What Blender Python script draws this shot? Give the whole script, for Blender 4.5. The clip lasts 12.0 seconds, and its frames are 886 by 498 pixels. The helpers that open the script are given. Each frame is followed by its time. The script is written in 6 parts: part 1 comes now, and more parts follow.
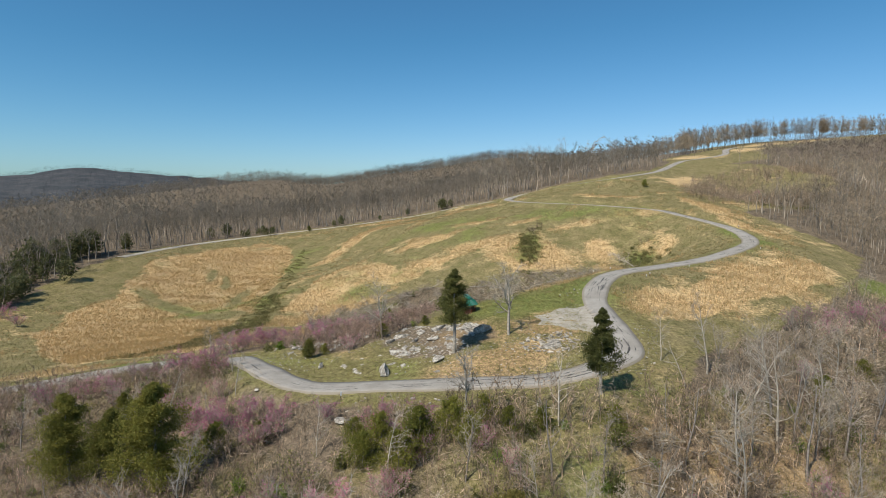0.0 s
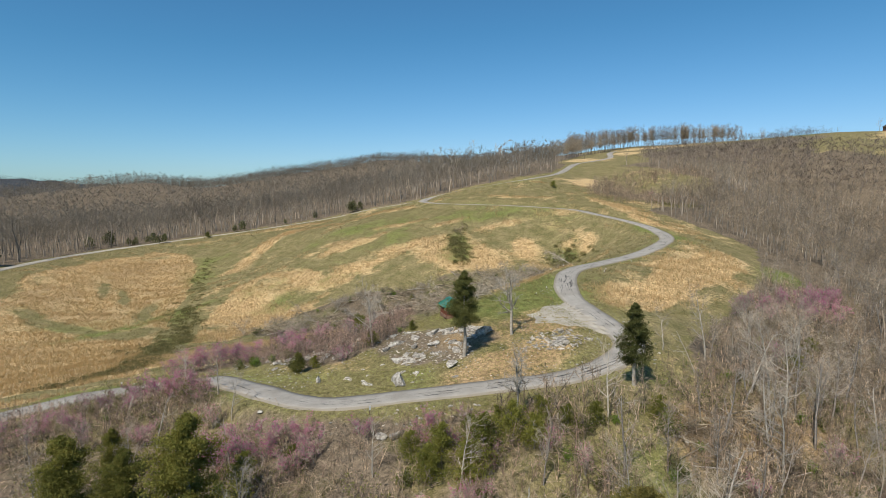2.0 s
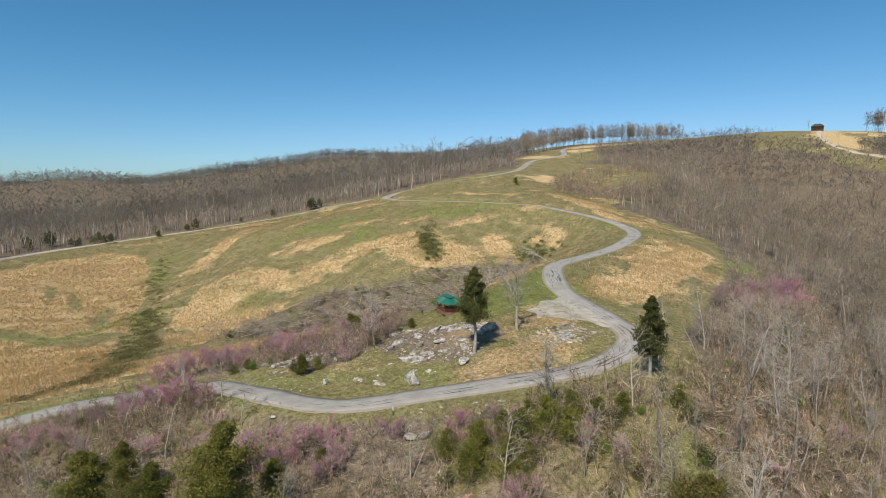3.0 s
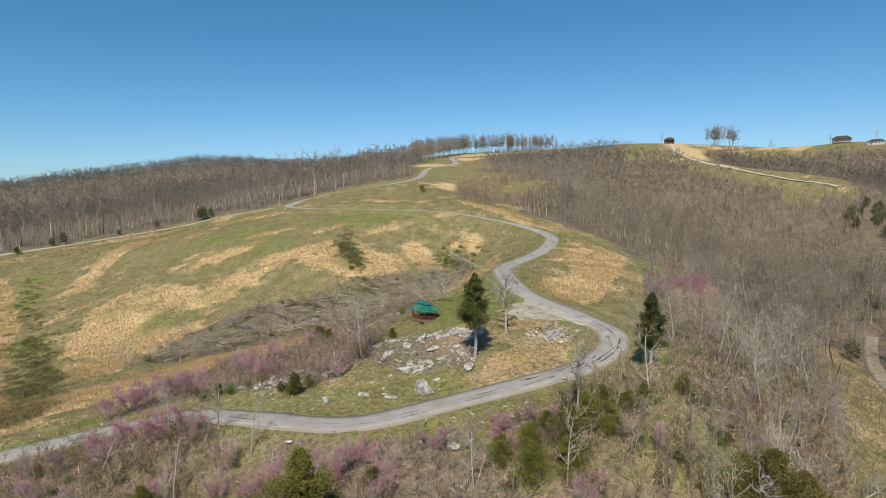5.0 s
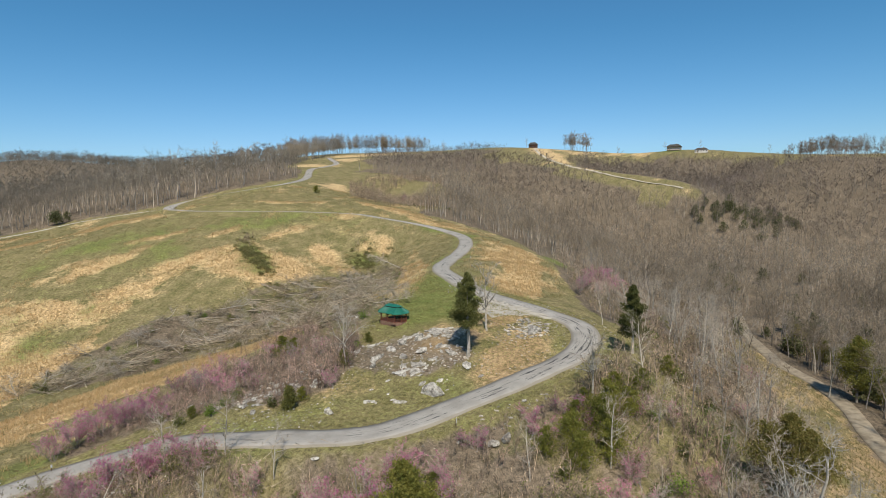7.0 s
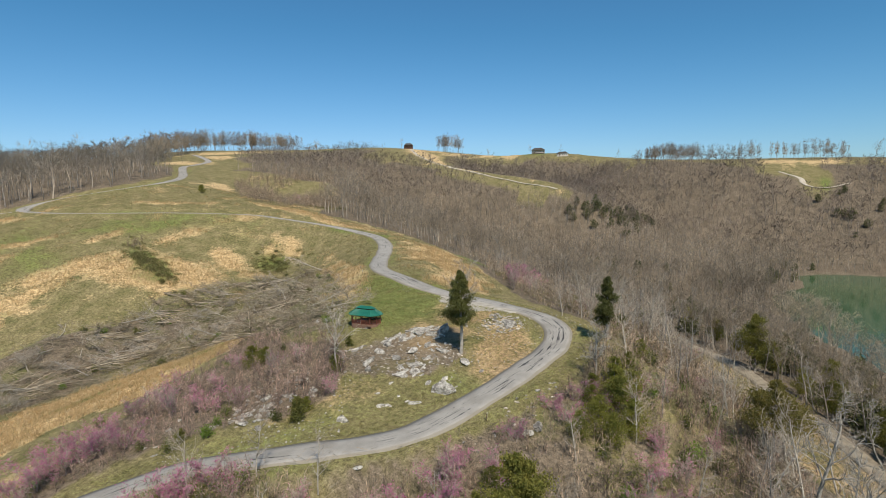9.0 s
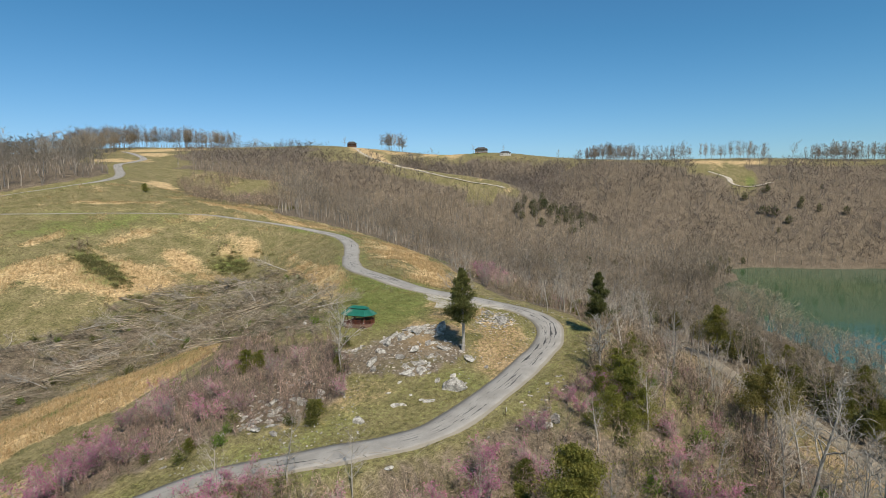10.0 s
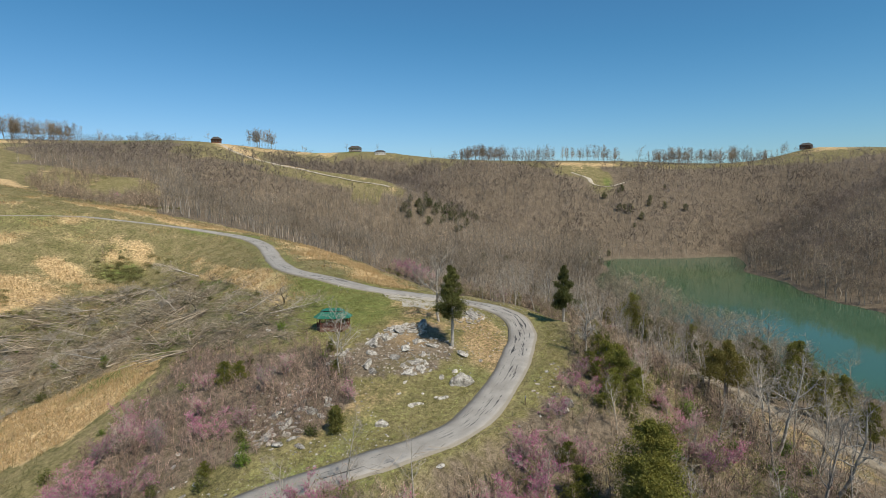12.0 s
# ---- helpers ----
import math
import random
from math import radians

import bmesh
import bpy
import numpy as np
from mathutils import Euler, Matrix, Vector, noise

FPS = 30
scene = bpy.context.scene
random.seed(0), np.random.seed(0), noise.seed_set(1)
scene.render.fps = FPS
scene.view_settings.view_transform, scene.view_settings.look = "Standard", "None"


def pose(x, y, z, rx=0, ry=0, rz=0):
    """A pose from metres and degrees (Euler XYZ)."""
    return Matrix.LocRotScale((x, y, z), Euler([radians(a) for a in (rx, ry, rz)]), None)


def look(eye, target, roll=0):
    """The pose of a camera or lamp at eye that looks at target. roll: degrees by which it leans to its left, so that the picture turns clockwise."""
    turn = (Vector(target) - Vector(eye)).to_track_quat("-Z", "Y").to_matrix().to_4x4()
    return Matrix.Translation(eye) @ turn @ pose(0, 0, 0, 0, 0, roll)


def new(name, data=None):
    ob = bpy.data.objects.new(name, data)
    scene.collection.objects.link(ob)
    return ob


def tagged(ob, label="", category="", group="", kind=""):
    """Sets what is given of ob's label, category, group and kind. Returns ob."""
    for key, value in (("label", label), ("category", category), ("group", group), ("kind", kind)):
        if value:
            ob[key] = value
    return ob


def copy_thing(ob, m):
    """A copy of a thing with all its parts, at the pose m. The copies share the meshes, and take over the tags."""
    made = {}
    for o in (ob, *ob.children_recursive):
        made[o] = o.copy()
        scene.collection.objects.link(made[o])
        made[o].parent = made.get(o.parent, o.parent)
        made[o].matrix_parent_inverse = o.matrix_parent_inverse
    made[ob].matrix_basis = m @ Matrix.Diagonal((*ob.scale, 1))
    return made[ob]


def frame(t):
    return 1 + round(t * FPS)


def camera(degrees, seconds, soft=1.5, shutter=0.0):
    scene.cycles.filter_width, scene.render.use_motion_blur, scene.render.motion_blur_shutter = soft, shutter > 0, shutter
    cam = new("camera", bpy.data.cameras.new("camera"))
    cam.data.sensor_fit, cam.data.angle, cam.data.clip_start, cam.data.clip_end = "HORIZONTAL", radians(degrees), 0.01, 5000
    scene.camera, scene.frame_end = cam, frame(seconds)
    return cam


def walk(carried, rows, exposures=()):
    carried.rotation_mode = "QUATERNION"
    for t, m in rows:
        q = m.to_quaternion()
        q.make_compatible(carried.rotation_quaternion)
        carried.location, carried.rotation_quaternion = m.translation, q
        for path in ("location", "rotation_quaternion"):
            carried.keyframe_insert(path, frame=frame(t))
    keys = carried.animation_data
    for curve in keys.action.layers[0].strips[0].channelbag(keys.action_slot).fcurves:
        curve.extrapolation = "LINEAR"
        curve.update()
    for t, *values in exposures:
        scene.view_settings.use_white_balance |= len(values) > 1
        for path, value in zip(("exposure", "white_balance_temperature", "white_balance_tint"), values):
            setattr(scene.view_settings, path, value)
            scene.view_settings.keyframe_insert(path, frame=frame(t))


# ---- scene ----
cam = camera(76.7, 12.0, soft=0.65)
PATH = [
    (0, (0.061, -1.276, 60.109), (0.062, 0.714, 59.915), 0.4),
    (0.5, (-5.272, -0.448, 60.031), (-5.166, 1.54, 59.839), 0.3),
    (1, (-10.559, 0.462, 59.952), (-10.349, 2.442, 59.762), 0.2),
    (1.5, (-15.755, 1.603, 59.902), (-15.449, 3.571, 59.713), 0.0),
    (2, (-21.009, 3.094, 59.864), (-20.588, 5.04, 59.679), -0.1),
    (2.5, (-26.179, 4.708, 59.816), (-25.658, 6.63, 59.631), -0.2),
    (2.7, (-28.136, 5.411, 59.808), (-27.582, 7.323, 59.616), -0.2),
    (4.3, (-43.351, 11.905, 59.74), (-42.483, 13.698, 59.564), -0.7),
    (4.5, (-45.266, 12.862, 59.736), (-44.353, 14.633, 59.561), -0.6),
    (5, (-49.98, 15.557, 59.738), (-48.963, 17.27, 59.565), -0.7),
    (5.5, (-54.56, 18.573, 59.722), (-53.45, 20.227, 59.55), -0.8),
    (6, (-58.952, 21.848, 59.748), (-57.739, 23.429, 59.575), -0.8),
    (6.5, (-63.254, 25.429, 59.798), (-61.938, 26.925, 59.623), -0.9),
    (7, (-67.391, 29.284, 59.871), (-65.982, 30.692, 59.696), -0.9),
    (7.2, (-68.944, 30.904, 59.879), (-67.505, 32.281, 59.703), -0.8),
    (8.8, (-80.234, 44.756, 60.017), (-78.547, 45.814, 59.837), -1.0),
    (9, (-81.504, 46.567, 60.022), (-79.793, 47.586, 59.84), -1.0),
    (9.5, (-84.335, 51.294, 60.038), (-82.569, 52.215, 59.853), -1.0),
    (10, (-87.03, 56.263, 60.122), (-85.215, 57.083, 59.932), -1.1),
    (10.5, (-89.504, 61.258, 60.201), (-87.65, 61.983, 60.011), -1.2),
    (11, (-91.614, 66.344, 60.266), (-89.724, 66.968, 60.073), -1.2),
    (11.5, (-93.162, 71.732, 60.327), (-91.232, 72.221, 60.129), -1.2),
    (12, (-94.304, 77.363, 60.37), (-92.344, 77.709, 60.168), -1.1),
]
walk(cam, [(t, look(eye, target, roll)) for t, eye, target, roll in PATH], [(0, -0.02), (5, 0.0), (12, -0.08)])


# ---- world and sun ----
SUN_FROM = Vector((-0.66, -0.75, 0.0)).normalized()
SUN_ELEVATION = radians(50)
world = bpy.data.worlds.new("sky")
scene.world = world
world.use_nodes = True
wn = world.node_tree
sky = wn.nodes.new("ShaderNodeTexSky")
sky.sky_type = "NISHITA"
sky.sun_disc = False
sky.sun_elevation = SUN_ELEVATION
sky.sun_rotation = math.atan2(SUN_FROM.x, SUN_FROM.y)
sky.altitude, sky.air_density, sky.dust_density, sky.ozone_density = 300, 1.0, 0.6, 1.6
grey = wn.nodes.new("ShaderNodeRGBToBW")
wn.links.new(sky.outputs[0], grey.inputs[0])
pale = wn.nodes.new("ShaderNodeMapRange")
pale.inputs["From Min"].default_value, pale.inputs["From Max"].default_value = 3.0, 6.2
wn.links.new(grey.outputs[0], pale.inputs["Value"])
shade = wn.nodes.new("ShaderNodeMix")
shade.data_type = "RGBA"
shade.inputs[6].default_value, shade.inputs[7].default_value = (0.415, 0.885, 1.10, 1), (0.685, 0.965, 1.22, 1)
wn.links.new(pale.outputs[0], shade.inputs[0])
tint = wn.nodes.new("ShaderNodeMix")
tint.data_type, tint.blend_type = "RGBA", "MULTIPLY"
tint.inputs[0].default_value = 1.0
wn.links.new(sky.outputs[0], tint.inputs[6])
wn.links.new(shade.outputs[2], tint.inputs[7])
wn.links.new(tint.outputs[2], wn.nodes["Background"].inputs[0])
wn.nodes["Background"].inputs[1].default_value = 0.1
sun = new("sun", bpy.data.lights.new("sun", "SUN"))
sun.data.energy, sun.data.angle, sun.data.color = 4.9, radians(0.53), (1.0, 0.925, 0.80)
sun.matrix_world = look(SUN_FROM * 100 + Vector((0, 0, 100 * math.tan(SUN_ELEVATION))), (0, 0, 0))
scene.view_settings.exposure = 0.0

# ---- materials ----
LINK_MIX = {"mix": "MIX", "mul": "MULTIPLY", "add": "ADD"}


def material(name, rough=0.9, specular=0.2):
    m = bpy.data.materials.new(name)
    m.use_nodes = True
    b = m.node_tree.nodes["Principled BSDF"]
    b.inputs["Roughness"].default_value = rough
    b.inputs["Specular IOR Level"].default_value = specular
    return m, m.node_tree, b


def value_node(nt, kind, ins, out=0, **attrs):
    n = nt.nodes.new(kind)
    for k, v in attrs.items():
        setattr(n, k, v)
    for k, v in ins.items():
        if hasattr(v, "is_output"):
            nt.links.new(v, n.inputs[k])
        else:
            n.inputs[k].default_value = v
    return n.outputs[out]


def noise_of(nt, coord, size, detail=4.0, rough=0.55, distort=0.0):
    """Grey noise whose patches are about that many metres across."""
    return value_node(nt, "ShaderNodeTexNoise", {"Vector": coord, "Scale": 1.0 / size, "Detail": detail, "Roughness": rough, "Distortion": distort})


def band(nt, fac, lo, hi):
    return value_node(nt, "ShaderNodeMapRange", {"Value": fac, "From Min": lo, "From Max": hi}, clamp=True)


def blend(nt, fac, a, b, kind="mix"):
    n = nt.nodes.new("ShaderNodeMix")
    n.data_type, n.blend_type = "RGBA", LINK_MIX[kind]
    for i, v in ((0, fac), (6, a), (7, b)):
        if hasattr(v, "is_output"):
            nt.links.new(v, n.inputs[i])
        elif i == 0:
            n.inputs[i].default_value = v
        else:
            n.inputs[i].default_value = (*v, 1) if len(v) == 3 else v
    return n.outputs[2]


def maths(nt, op, a, b=0.0):
    n = nt.nodes.new("ShaderNodeMath")
    n.operation = op
    for i, v in ((0, a), (1, b)):
        if hasattr(v, "is_output"):
            nt.links.new(v, n.inputs[i])
        else:
            n.inputs[i].default_value = v
    return n.outputs[0]


def bumped(nt, b, height, strength, dist):
    out = value_node(nt, "ShaderNodeBump", {"Height": height, "Strength": strength, "Distance": dist})
    nt.links.new(out, b.inputs["Normal"])


def coords(nt):
    return nt.nodes.new("ShaderNodeNewGeometry").outputs["Position"]


def own(nt):
    return nt.nodes.new("ShaderNodeTexCoord").outputs["Object"]


def plain(name, a, b, size=0.5, rough=0.85, specular=0.2, spread=0.0, bump=0.0, island=False, thin=0.0, patch=0.0):
    """Two tones mixed by noise, with some change of tone from thing to thing (or from piece to piece of a joined mesh)."""
    m, nt, bs = material(name, rough, specular)
    f = noise_of(nt, own(nt), size)
    col = blend(nt, band(nt, f, 0.35, 0.65), a, b)
    if patch:
        big = noise_of(nt, own(nt), patch, 3)
        col = blend(nt, 1.0, col, value_node(nt, "ShaderNodeMapRange", {"Value": big, "From Min": 0.35, "From Max": 0.65, "To Min": 0.62, "To Max": 1.3}), "mul")
    if spread:
        if island:
            r = nt.nodes.new("ShaderNodeNewGeometry").outputs["Random Per Island"]
        else:
            r = nt.nodes.new("ShaderNodeObjectInfo").outputs["Random"]
        col = blend(nt, 1.0, col, value_node(nt, "ShaderNodeCombineColor", {0: band_to(nt, r, spread), 1: band_to(nt, r, spread * 0.9), 2: band_to(nt, r, spread * 0.8)}), "mul")
    nt.links.new(col, bs.inputs["Base Color"])
    if bump:
        bumped(nt, bs, noise_of(nt, own(nt), size * 0.3), 0.6, bump)
    if thin:
        back, mix = nt.nodes.new("ShaderNodeBsdfTranslucent"), nt.nodes.new("ShaderNodeMixShader")
        nt.links.new(col, back.inputs["Color"])
        mix.inputs[0].default_value = thin
        nt.links.new(bs.outputs[0], mix.inputs[1])
        nt.links.new(back.outputs[0], mix.inputs[2])
        nt.links.new(mix.outputs[0], nt.nodes["Material Output"].inputs["Surface"])
    return m


def band_to(nt, r, spread):
    return value_node(nt, "ShaderNodeMapRange", {"Value": r, "To Min": 1 - spread, "To Max": 1 + spread})


def ground_material():
    m, nt, bs = material("meadow_wood_floor_and_haze_tint", 0.95, 0.1)
    p = coords(nt)
    cover = nt.nodes.new("ShaderNodeAttribute")
    cover.attribute_name = "cover"
    sep = value_node_all(nt, "ShaderNodeSeparateColor", cover.outputs["Color"])
    fine = noise_of(nt, p, 0.7, 5, 0.7)
    mid = noise_of(nt, p, 5.0, 5, 0.65)
    big = noise_of(nt, p, 22.0, 3)
    olive = blend(nt, band(nt, mid, 0.35, 0.65), (0.155, 0.14, 0.058), (0.26, 0.21, 0.105))
    tan = blend(nt, band(nt, mid, 0.3, 0.7), (0.46, 0.32, 0.16), (0.58, 0.42, 0.22))
    green = blend(nt, band(nt, mid, 0.35, 0.65), (0.125, 0.150, 0.042), (0.20, 0.208, 0.068))
    litter = blend(nt, band(nt, mid, 0.35, 0.65), (0.13, 0.102, 0.070), (0.205, 0.160, 0.112))
    earth = blend(nt, band(nt, mid, 0.35, 0.65), (0.30, 0.205, 0.105), (0.40, 0.285, 0.155))
    wob = maths(nt, "ADD", maths(nt, "MULTIPLY", maths(nt, "SUBTRACT", mid, 0.5), 1.5), maths(nt, "MULTIPLY", maths(nt, "SUBTRACT", fine, 0.5), 1.1))
    t = band(nt, maths(nt, "ADD", sep[0], maths(nt, "MULTIPLY", wob, 0.7)), 0.3, 0.7)
    g = band(nt, maths(nt, "ADD", sep[1], wob), 0.25, 0.75)
    w = band(nt, maths(nt, "ADD", sep[2], maths(nt, "MULTIPLY", wob, 0.6)), 0.3, 0.7)
    e = band(nt, maths(nt, "ADD", cover.outputs["Alpha"], wob), 0.3, 0.7)
    c = blend(nt, t, olive, tan)
    c = blend(nt, g, c, green)
    c = blend(nt, e, c, earth)
    c = blend(nt, w, c, litter)
    # distance haze painted as a blue-grey base colour on the far ground
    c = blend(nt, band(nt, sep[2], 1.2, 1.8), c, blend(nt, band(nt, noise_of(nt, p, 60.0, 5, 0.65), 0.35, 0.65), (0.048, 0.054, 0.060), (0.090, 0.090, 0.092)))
    c = blend(nt, 0.9, c, value_node(nt, "ShaderNodeMapRange", {"Value": fine, "From Min": 0.25, "From Max": 0.75, "To Min": 0.2, "To Max": 1.75}), "mul")
    blades = noise_of(nt, p, 0.16, 3, 0.7)
    c = blend(nt, 0.8, c, value_node(nt, "ShaderNodeMapRange", {"Value": blades, "From Min": 0.28, "From Max": 0.72, "To Min": 0.2, "To Max": 1.75}), "mul")
    nt.links.new(c, bs.inputs["Base Color"])
    bumped(nt, bs, fine, 0.7, 0.25)
    return m


def value_node_all(nt, kind, source):
    n = nt.nodes.new(kind)
    nt.links.new(source, n.inputs[0])
    return n.outputs


def asphalt_material():
    m, nt, bs = material("worn_asphalt", 0.85, 0.3)
    p = coords(nt)
    uv = nt.nodes.new("ShaderNodeUVMap").outputs[0]
    s = value_node_all(nt, "ShaderNodeSeparateXYZ", uv)
    fine = noise_of(nt, p, 0.12, 3)
    mid = noise_of(nt, p, 3.0, 4)
    c = blend(nt, band(nt, mid, 0.3, 0.7), (0.265, 0.242, 0.208), (0.37, 0.342, 0.30))
    stretch = value_node(nt, "ShaderNodeCombineXYZ", {0: maths(nt, "MULTIPLY", s[0], 2.4), 1: maths(nt, "MULTIPLY", s[1], 0.17)})
    tar = noise_of(nt, stretch, 1.0, 6, 0.66, 0.7)
    where = noise_of(nt, value_node(nt, "ShaderNodeCombineXYZ", {1: maths(nt, "MULTIPLY", s[1], 0.07)}), 1.0, 2)
    edge = maths(nt, "ABSOLUTE", s[0])
    thick = 0.0
    for run, reach in ((226, 13), (172, 14)):
        thick = maths(nt, "MAXIMUM", thick, band(nt, maths(nt, "ABSOLUTE", maths(nt, "SUBTRACT", s[1], float(run))), float(reach), 2.0))
    tar = maths(nt, "ADD", tar, maths(nt, "MULTIPLY", thick, 0.041))
    where = maths(nt, "ADD", where, thick)
    mask = maths(nt, "MULTIPLY", band(nt, tar, 0.585, 0.60), band(nt, where, 0.42, 0.50))
    mask = maths(nt, "MULTIPLY", mask, band(nt, edge, 1.9, 1.3))
    c = blend(nt, mask, c, (0.05, 0.047, 0.045))
    gravel = band(nt, maths(nt, "ADD", edge, maths(nt, "MULTIPLY", tar, 0.8)), 2.55, 2.75)
    c = blend(nt, maths(nt, "MULTIPLY", gravel, 0.7), c, (0.24, 0.205, 0.15))
    c = blend(nt, 0.25, c, value_node(nt, "ShaderNodeMapRange", {"Value": fine, "From Min": 0.3, "From Max": 0.7, "To Min": 0.6, "To Max": 1.4}), "mul")
    nt.links.new(c, bs.inputs["Base Color"])
    bumped(nt, bs, fine, 0.3, 0.02)
    return m


def gravel_material():
    m, nt, bs = material("pale_gravel", 0.95, 0.1)
    p = coords(nt)
    c = blend(nt, band(nt, noise_of(nt, p, 1.5, 5, 0.7), 0.3, 0.7), (0.31, 0.275, 0.22), (0.46, 0.42, 0.355))
    nt.links.new(c, bs.inputs["Base Color"])
    bumped(nt, bs, noise_of(nt, p, 0.1), 0.5, 0.03)
    return m


def water_material():
    m, nt, bs = material("green_lake_water", 0.06, 0.22)
    p = coords(nt)
    c = blend(nt, band(nt, noise_of(nt, p, 120, 2), 0.35, 0.65), (0.052, 0.106, 0.042), (0.044, 0.104, 0.056))
    nt.links.new(c, bs.inputs["Base Color"])
    bumped(nt, bs, noise_of(nt, p, 1.2, 3), 0.05, 0.10)
    return m


def rock_material():
    m, nt, bs = material("grey_limestone", 0.9, 0.2)
    p = coords(nt)
    a = noise_of(nt, p, 0.8, 7, 0.7)
    fine = noise_of(nt, p, 0.16, 4, 0.7)
    c = blend(nt, band(nt, a, 0.36, 0.60), (0.17, 0.15, 0.125), (0.56, 0.52, 0.45))
    c = blend(nt, band(nt, noise_of(nt, p, 0.45, 5, 0.7), 0.55, 0.66), c, (0.12, 0.105, 0.08))
    c = blend(nt, 0.7, c, value_node(nt, "ShaderNodeMapRange", {"Value": fine, "From Min": 0.3, "From Max": 0.7, "To Min": 0.45, "To Max": 1.4}), "mul")
    r = nt.nodes.new("ShaderNodeObjectInfo").outputs["Random"]
    c = blend(nt, 1.0, c, value_node(nt, "ShaderNodeMapRange", {"Value": r, "To Min": 0.75, "To Max": 1.25}), "mul")
    nt.links.new(c, bs.inputs["Base Color"])
    bumped(nt, bs, maths(nt, "ADD", a, maths(nt, "MULTIPLY", fine, 0.3)), 1.0, 0.25)
    return m


MAT_GROUND = ground_material()
MAT_ASPHALT = asphalt_material()
MAT_GRAVEL = gravel_material()
MAT_WATER = water_material()
MAT_ROCK = rock_material()
MAT_BARK = plain("grey_bark", (0.18, 0.155, 0.13), (0.33, 0.29, 0.25), 0.4, spread=0.3)
MAT_PALE_BARK = plain("pale_bark", (0.29, 0.255, 0.21), (0.47, 0.425, 0.355), 0.5, spread=0.2)
MAT_TWIG = plain("bare_twigs", (0.31, 0.26, 0.20), (0.45, 0.385, 0.305), 1.0, spread=0.3)
MAT_WOODS = plain("distant_bare_wood", (0.28, 0.222, 0.153), (0.46, 0.375, 0.272), 9.0, spread=0.4, island=True, patch=45.0, thin=0.5)
MAT_CEDAR = plain("cedar_foliage", (0.105, 0.110, 0.028), (0.215, 0.20, 0.058), 0.6, spread=0.3, thin=0.45)
MAT_DARK_CEDAR = plain("dark_cedar_foliage", (0.078, 0.086, 0.026), (0.165, 0.165, 0.052), 0.6, spread=0.2, thin=0.35)
MAT_SHRUB = plain("olive_shrub_leaves", (0.100, 0.112, 0.032), (0.175, 0.172, 0.056), 0.5, spread=0.3, thin=0.35)
MAT_OLIVE = plain("olive_cedar_foliage", (0.115, 0.122, 0.025), (0.27, 0.248, 0.062), 0.5, spread=0.2, thin=0.45)
MAT_YOUNG = plain("young_cedar_foliage", (0.115, 0.125, 0.024), (0.245, 0.235, 0.052), 0.5, spread=0.3, thin=0.4)
MAT_PINE = plain("yellow_olive_needles", (0.125, 0.115, 0.030), (0.25, 0.205, 0.065), 0.6, spread=0.2, thin=0.45)
MAT_LEAF = plain("fresh_green_leaves", (0.12, 0.19, 0.03), (0.20, 0.26, 0.05), 0.5, spread=0.25, thin=0.4)
MAT_REDBUD = plain("redbud_blossom", (0.445, 0.105, 0.232), (0.60, 0.20, 0.365), 0.8, spread=0.3, thin=0.35)
MAT_TAN = plain("dry_broomsedge", (0.455, 0.315, 0.155), (0.59, 0.43, 0.225), 3.0, spread=0.06, island=True, thin=0.4)

# ---- mesh helpers ----


def mesh_of(name, verts, faces, mats, which=None, smooth=False):
    """A mesh from arrays: verts (n, 3), faces (m, k) of one size."""
    verts, faces = np.asarray(verts, float), np.asarray(faces, int)
    me = bpy.data.meshes.new(name)
    me.vertices.add(len(verts))
    me.vertices.foreach_set("co", verts.ravel())
    k = faces.shape[1]
    me.loops.add(faces.size)
    me.loops.foreach_set("vertex_index", faces.ravel())
    me.polygons.add(len(faces))
    me.polygons.foreach_set("loop_start", np.arange(0, faces.size, k))
    for mat in mats:
        me.materials.append(mat)
    if which is not None:
        me.polygons.foreach_set("material_index", np.asarray(which, int))
    me.polygons.foreach_set("use_smooth", np.full(len(faces), smooth))
    me.update(calc_edges=True)
    me.validate()
    return me


def part(name, data, parent=None, label=""):
    """A mesh object, under a thing where one is given. data: a mesh, or (bmesh, material)."""
    if isinstance(data, tuple):
        bm, mat = data
        me = bpy.data.meshes.new(name)
        bm.to_mesh(me)
        bm.free()
        me.materials.append(mat)
        data = me
    ob = new(name, data)
    ob.parent = parent
    return tagged(ob, label=label)


def curve_points(points, step):
    """A smooth line through points, resampled at about that many metres."""
    p = np.array(points, float)
    p = np.vstack([2 * p[0] - p[1], p, 2 * p[-1] - p[-2]])
    out = []
    for i in range(1, len(p) - 2):
        a, b, c, d = p[i - 1:i + 3]
        n = max(2, int(np.linalg.norm(c - b) / step))
        t = np.linspace(0, 1, n, endpoint=False)[:, None]
        out.append(0.5 * ((2 * b) + (c - a) * t + (2 * a - 5 * b + 4 * c - d) * t ** 2 + (3 * b - a - 3 * c + d) * t ** 3))
    return np.vstack(out + [p[-2][None]])


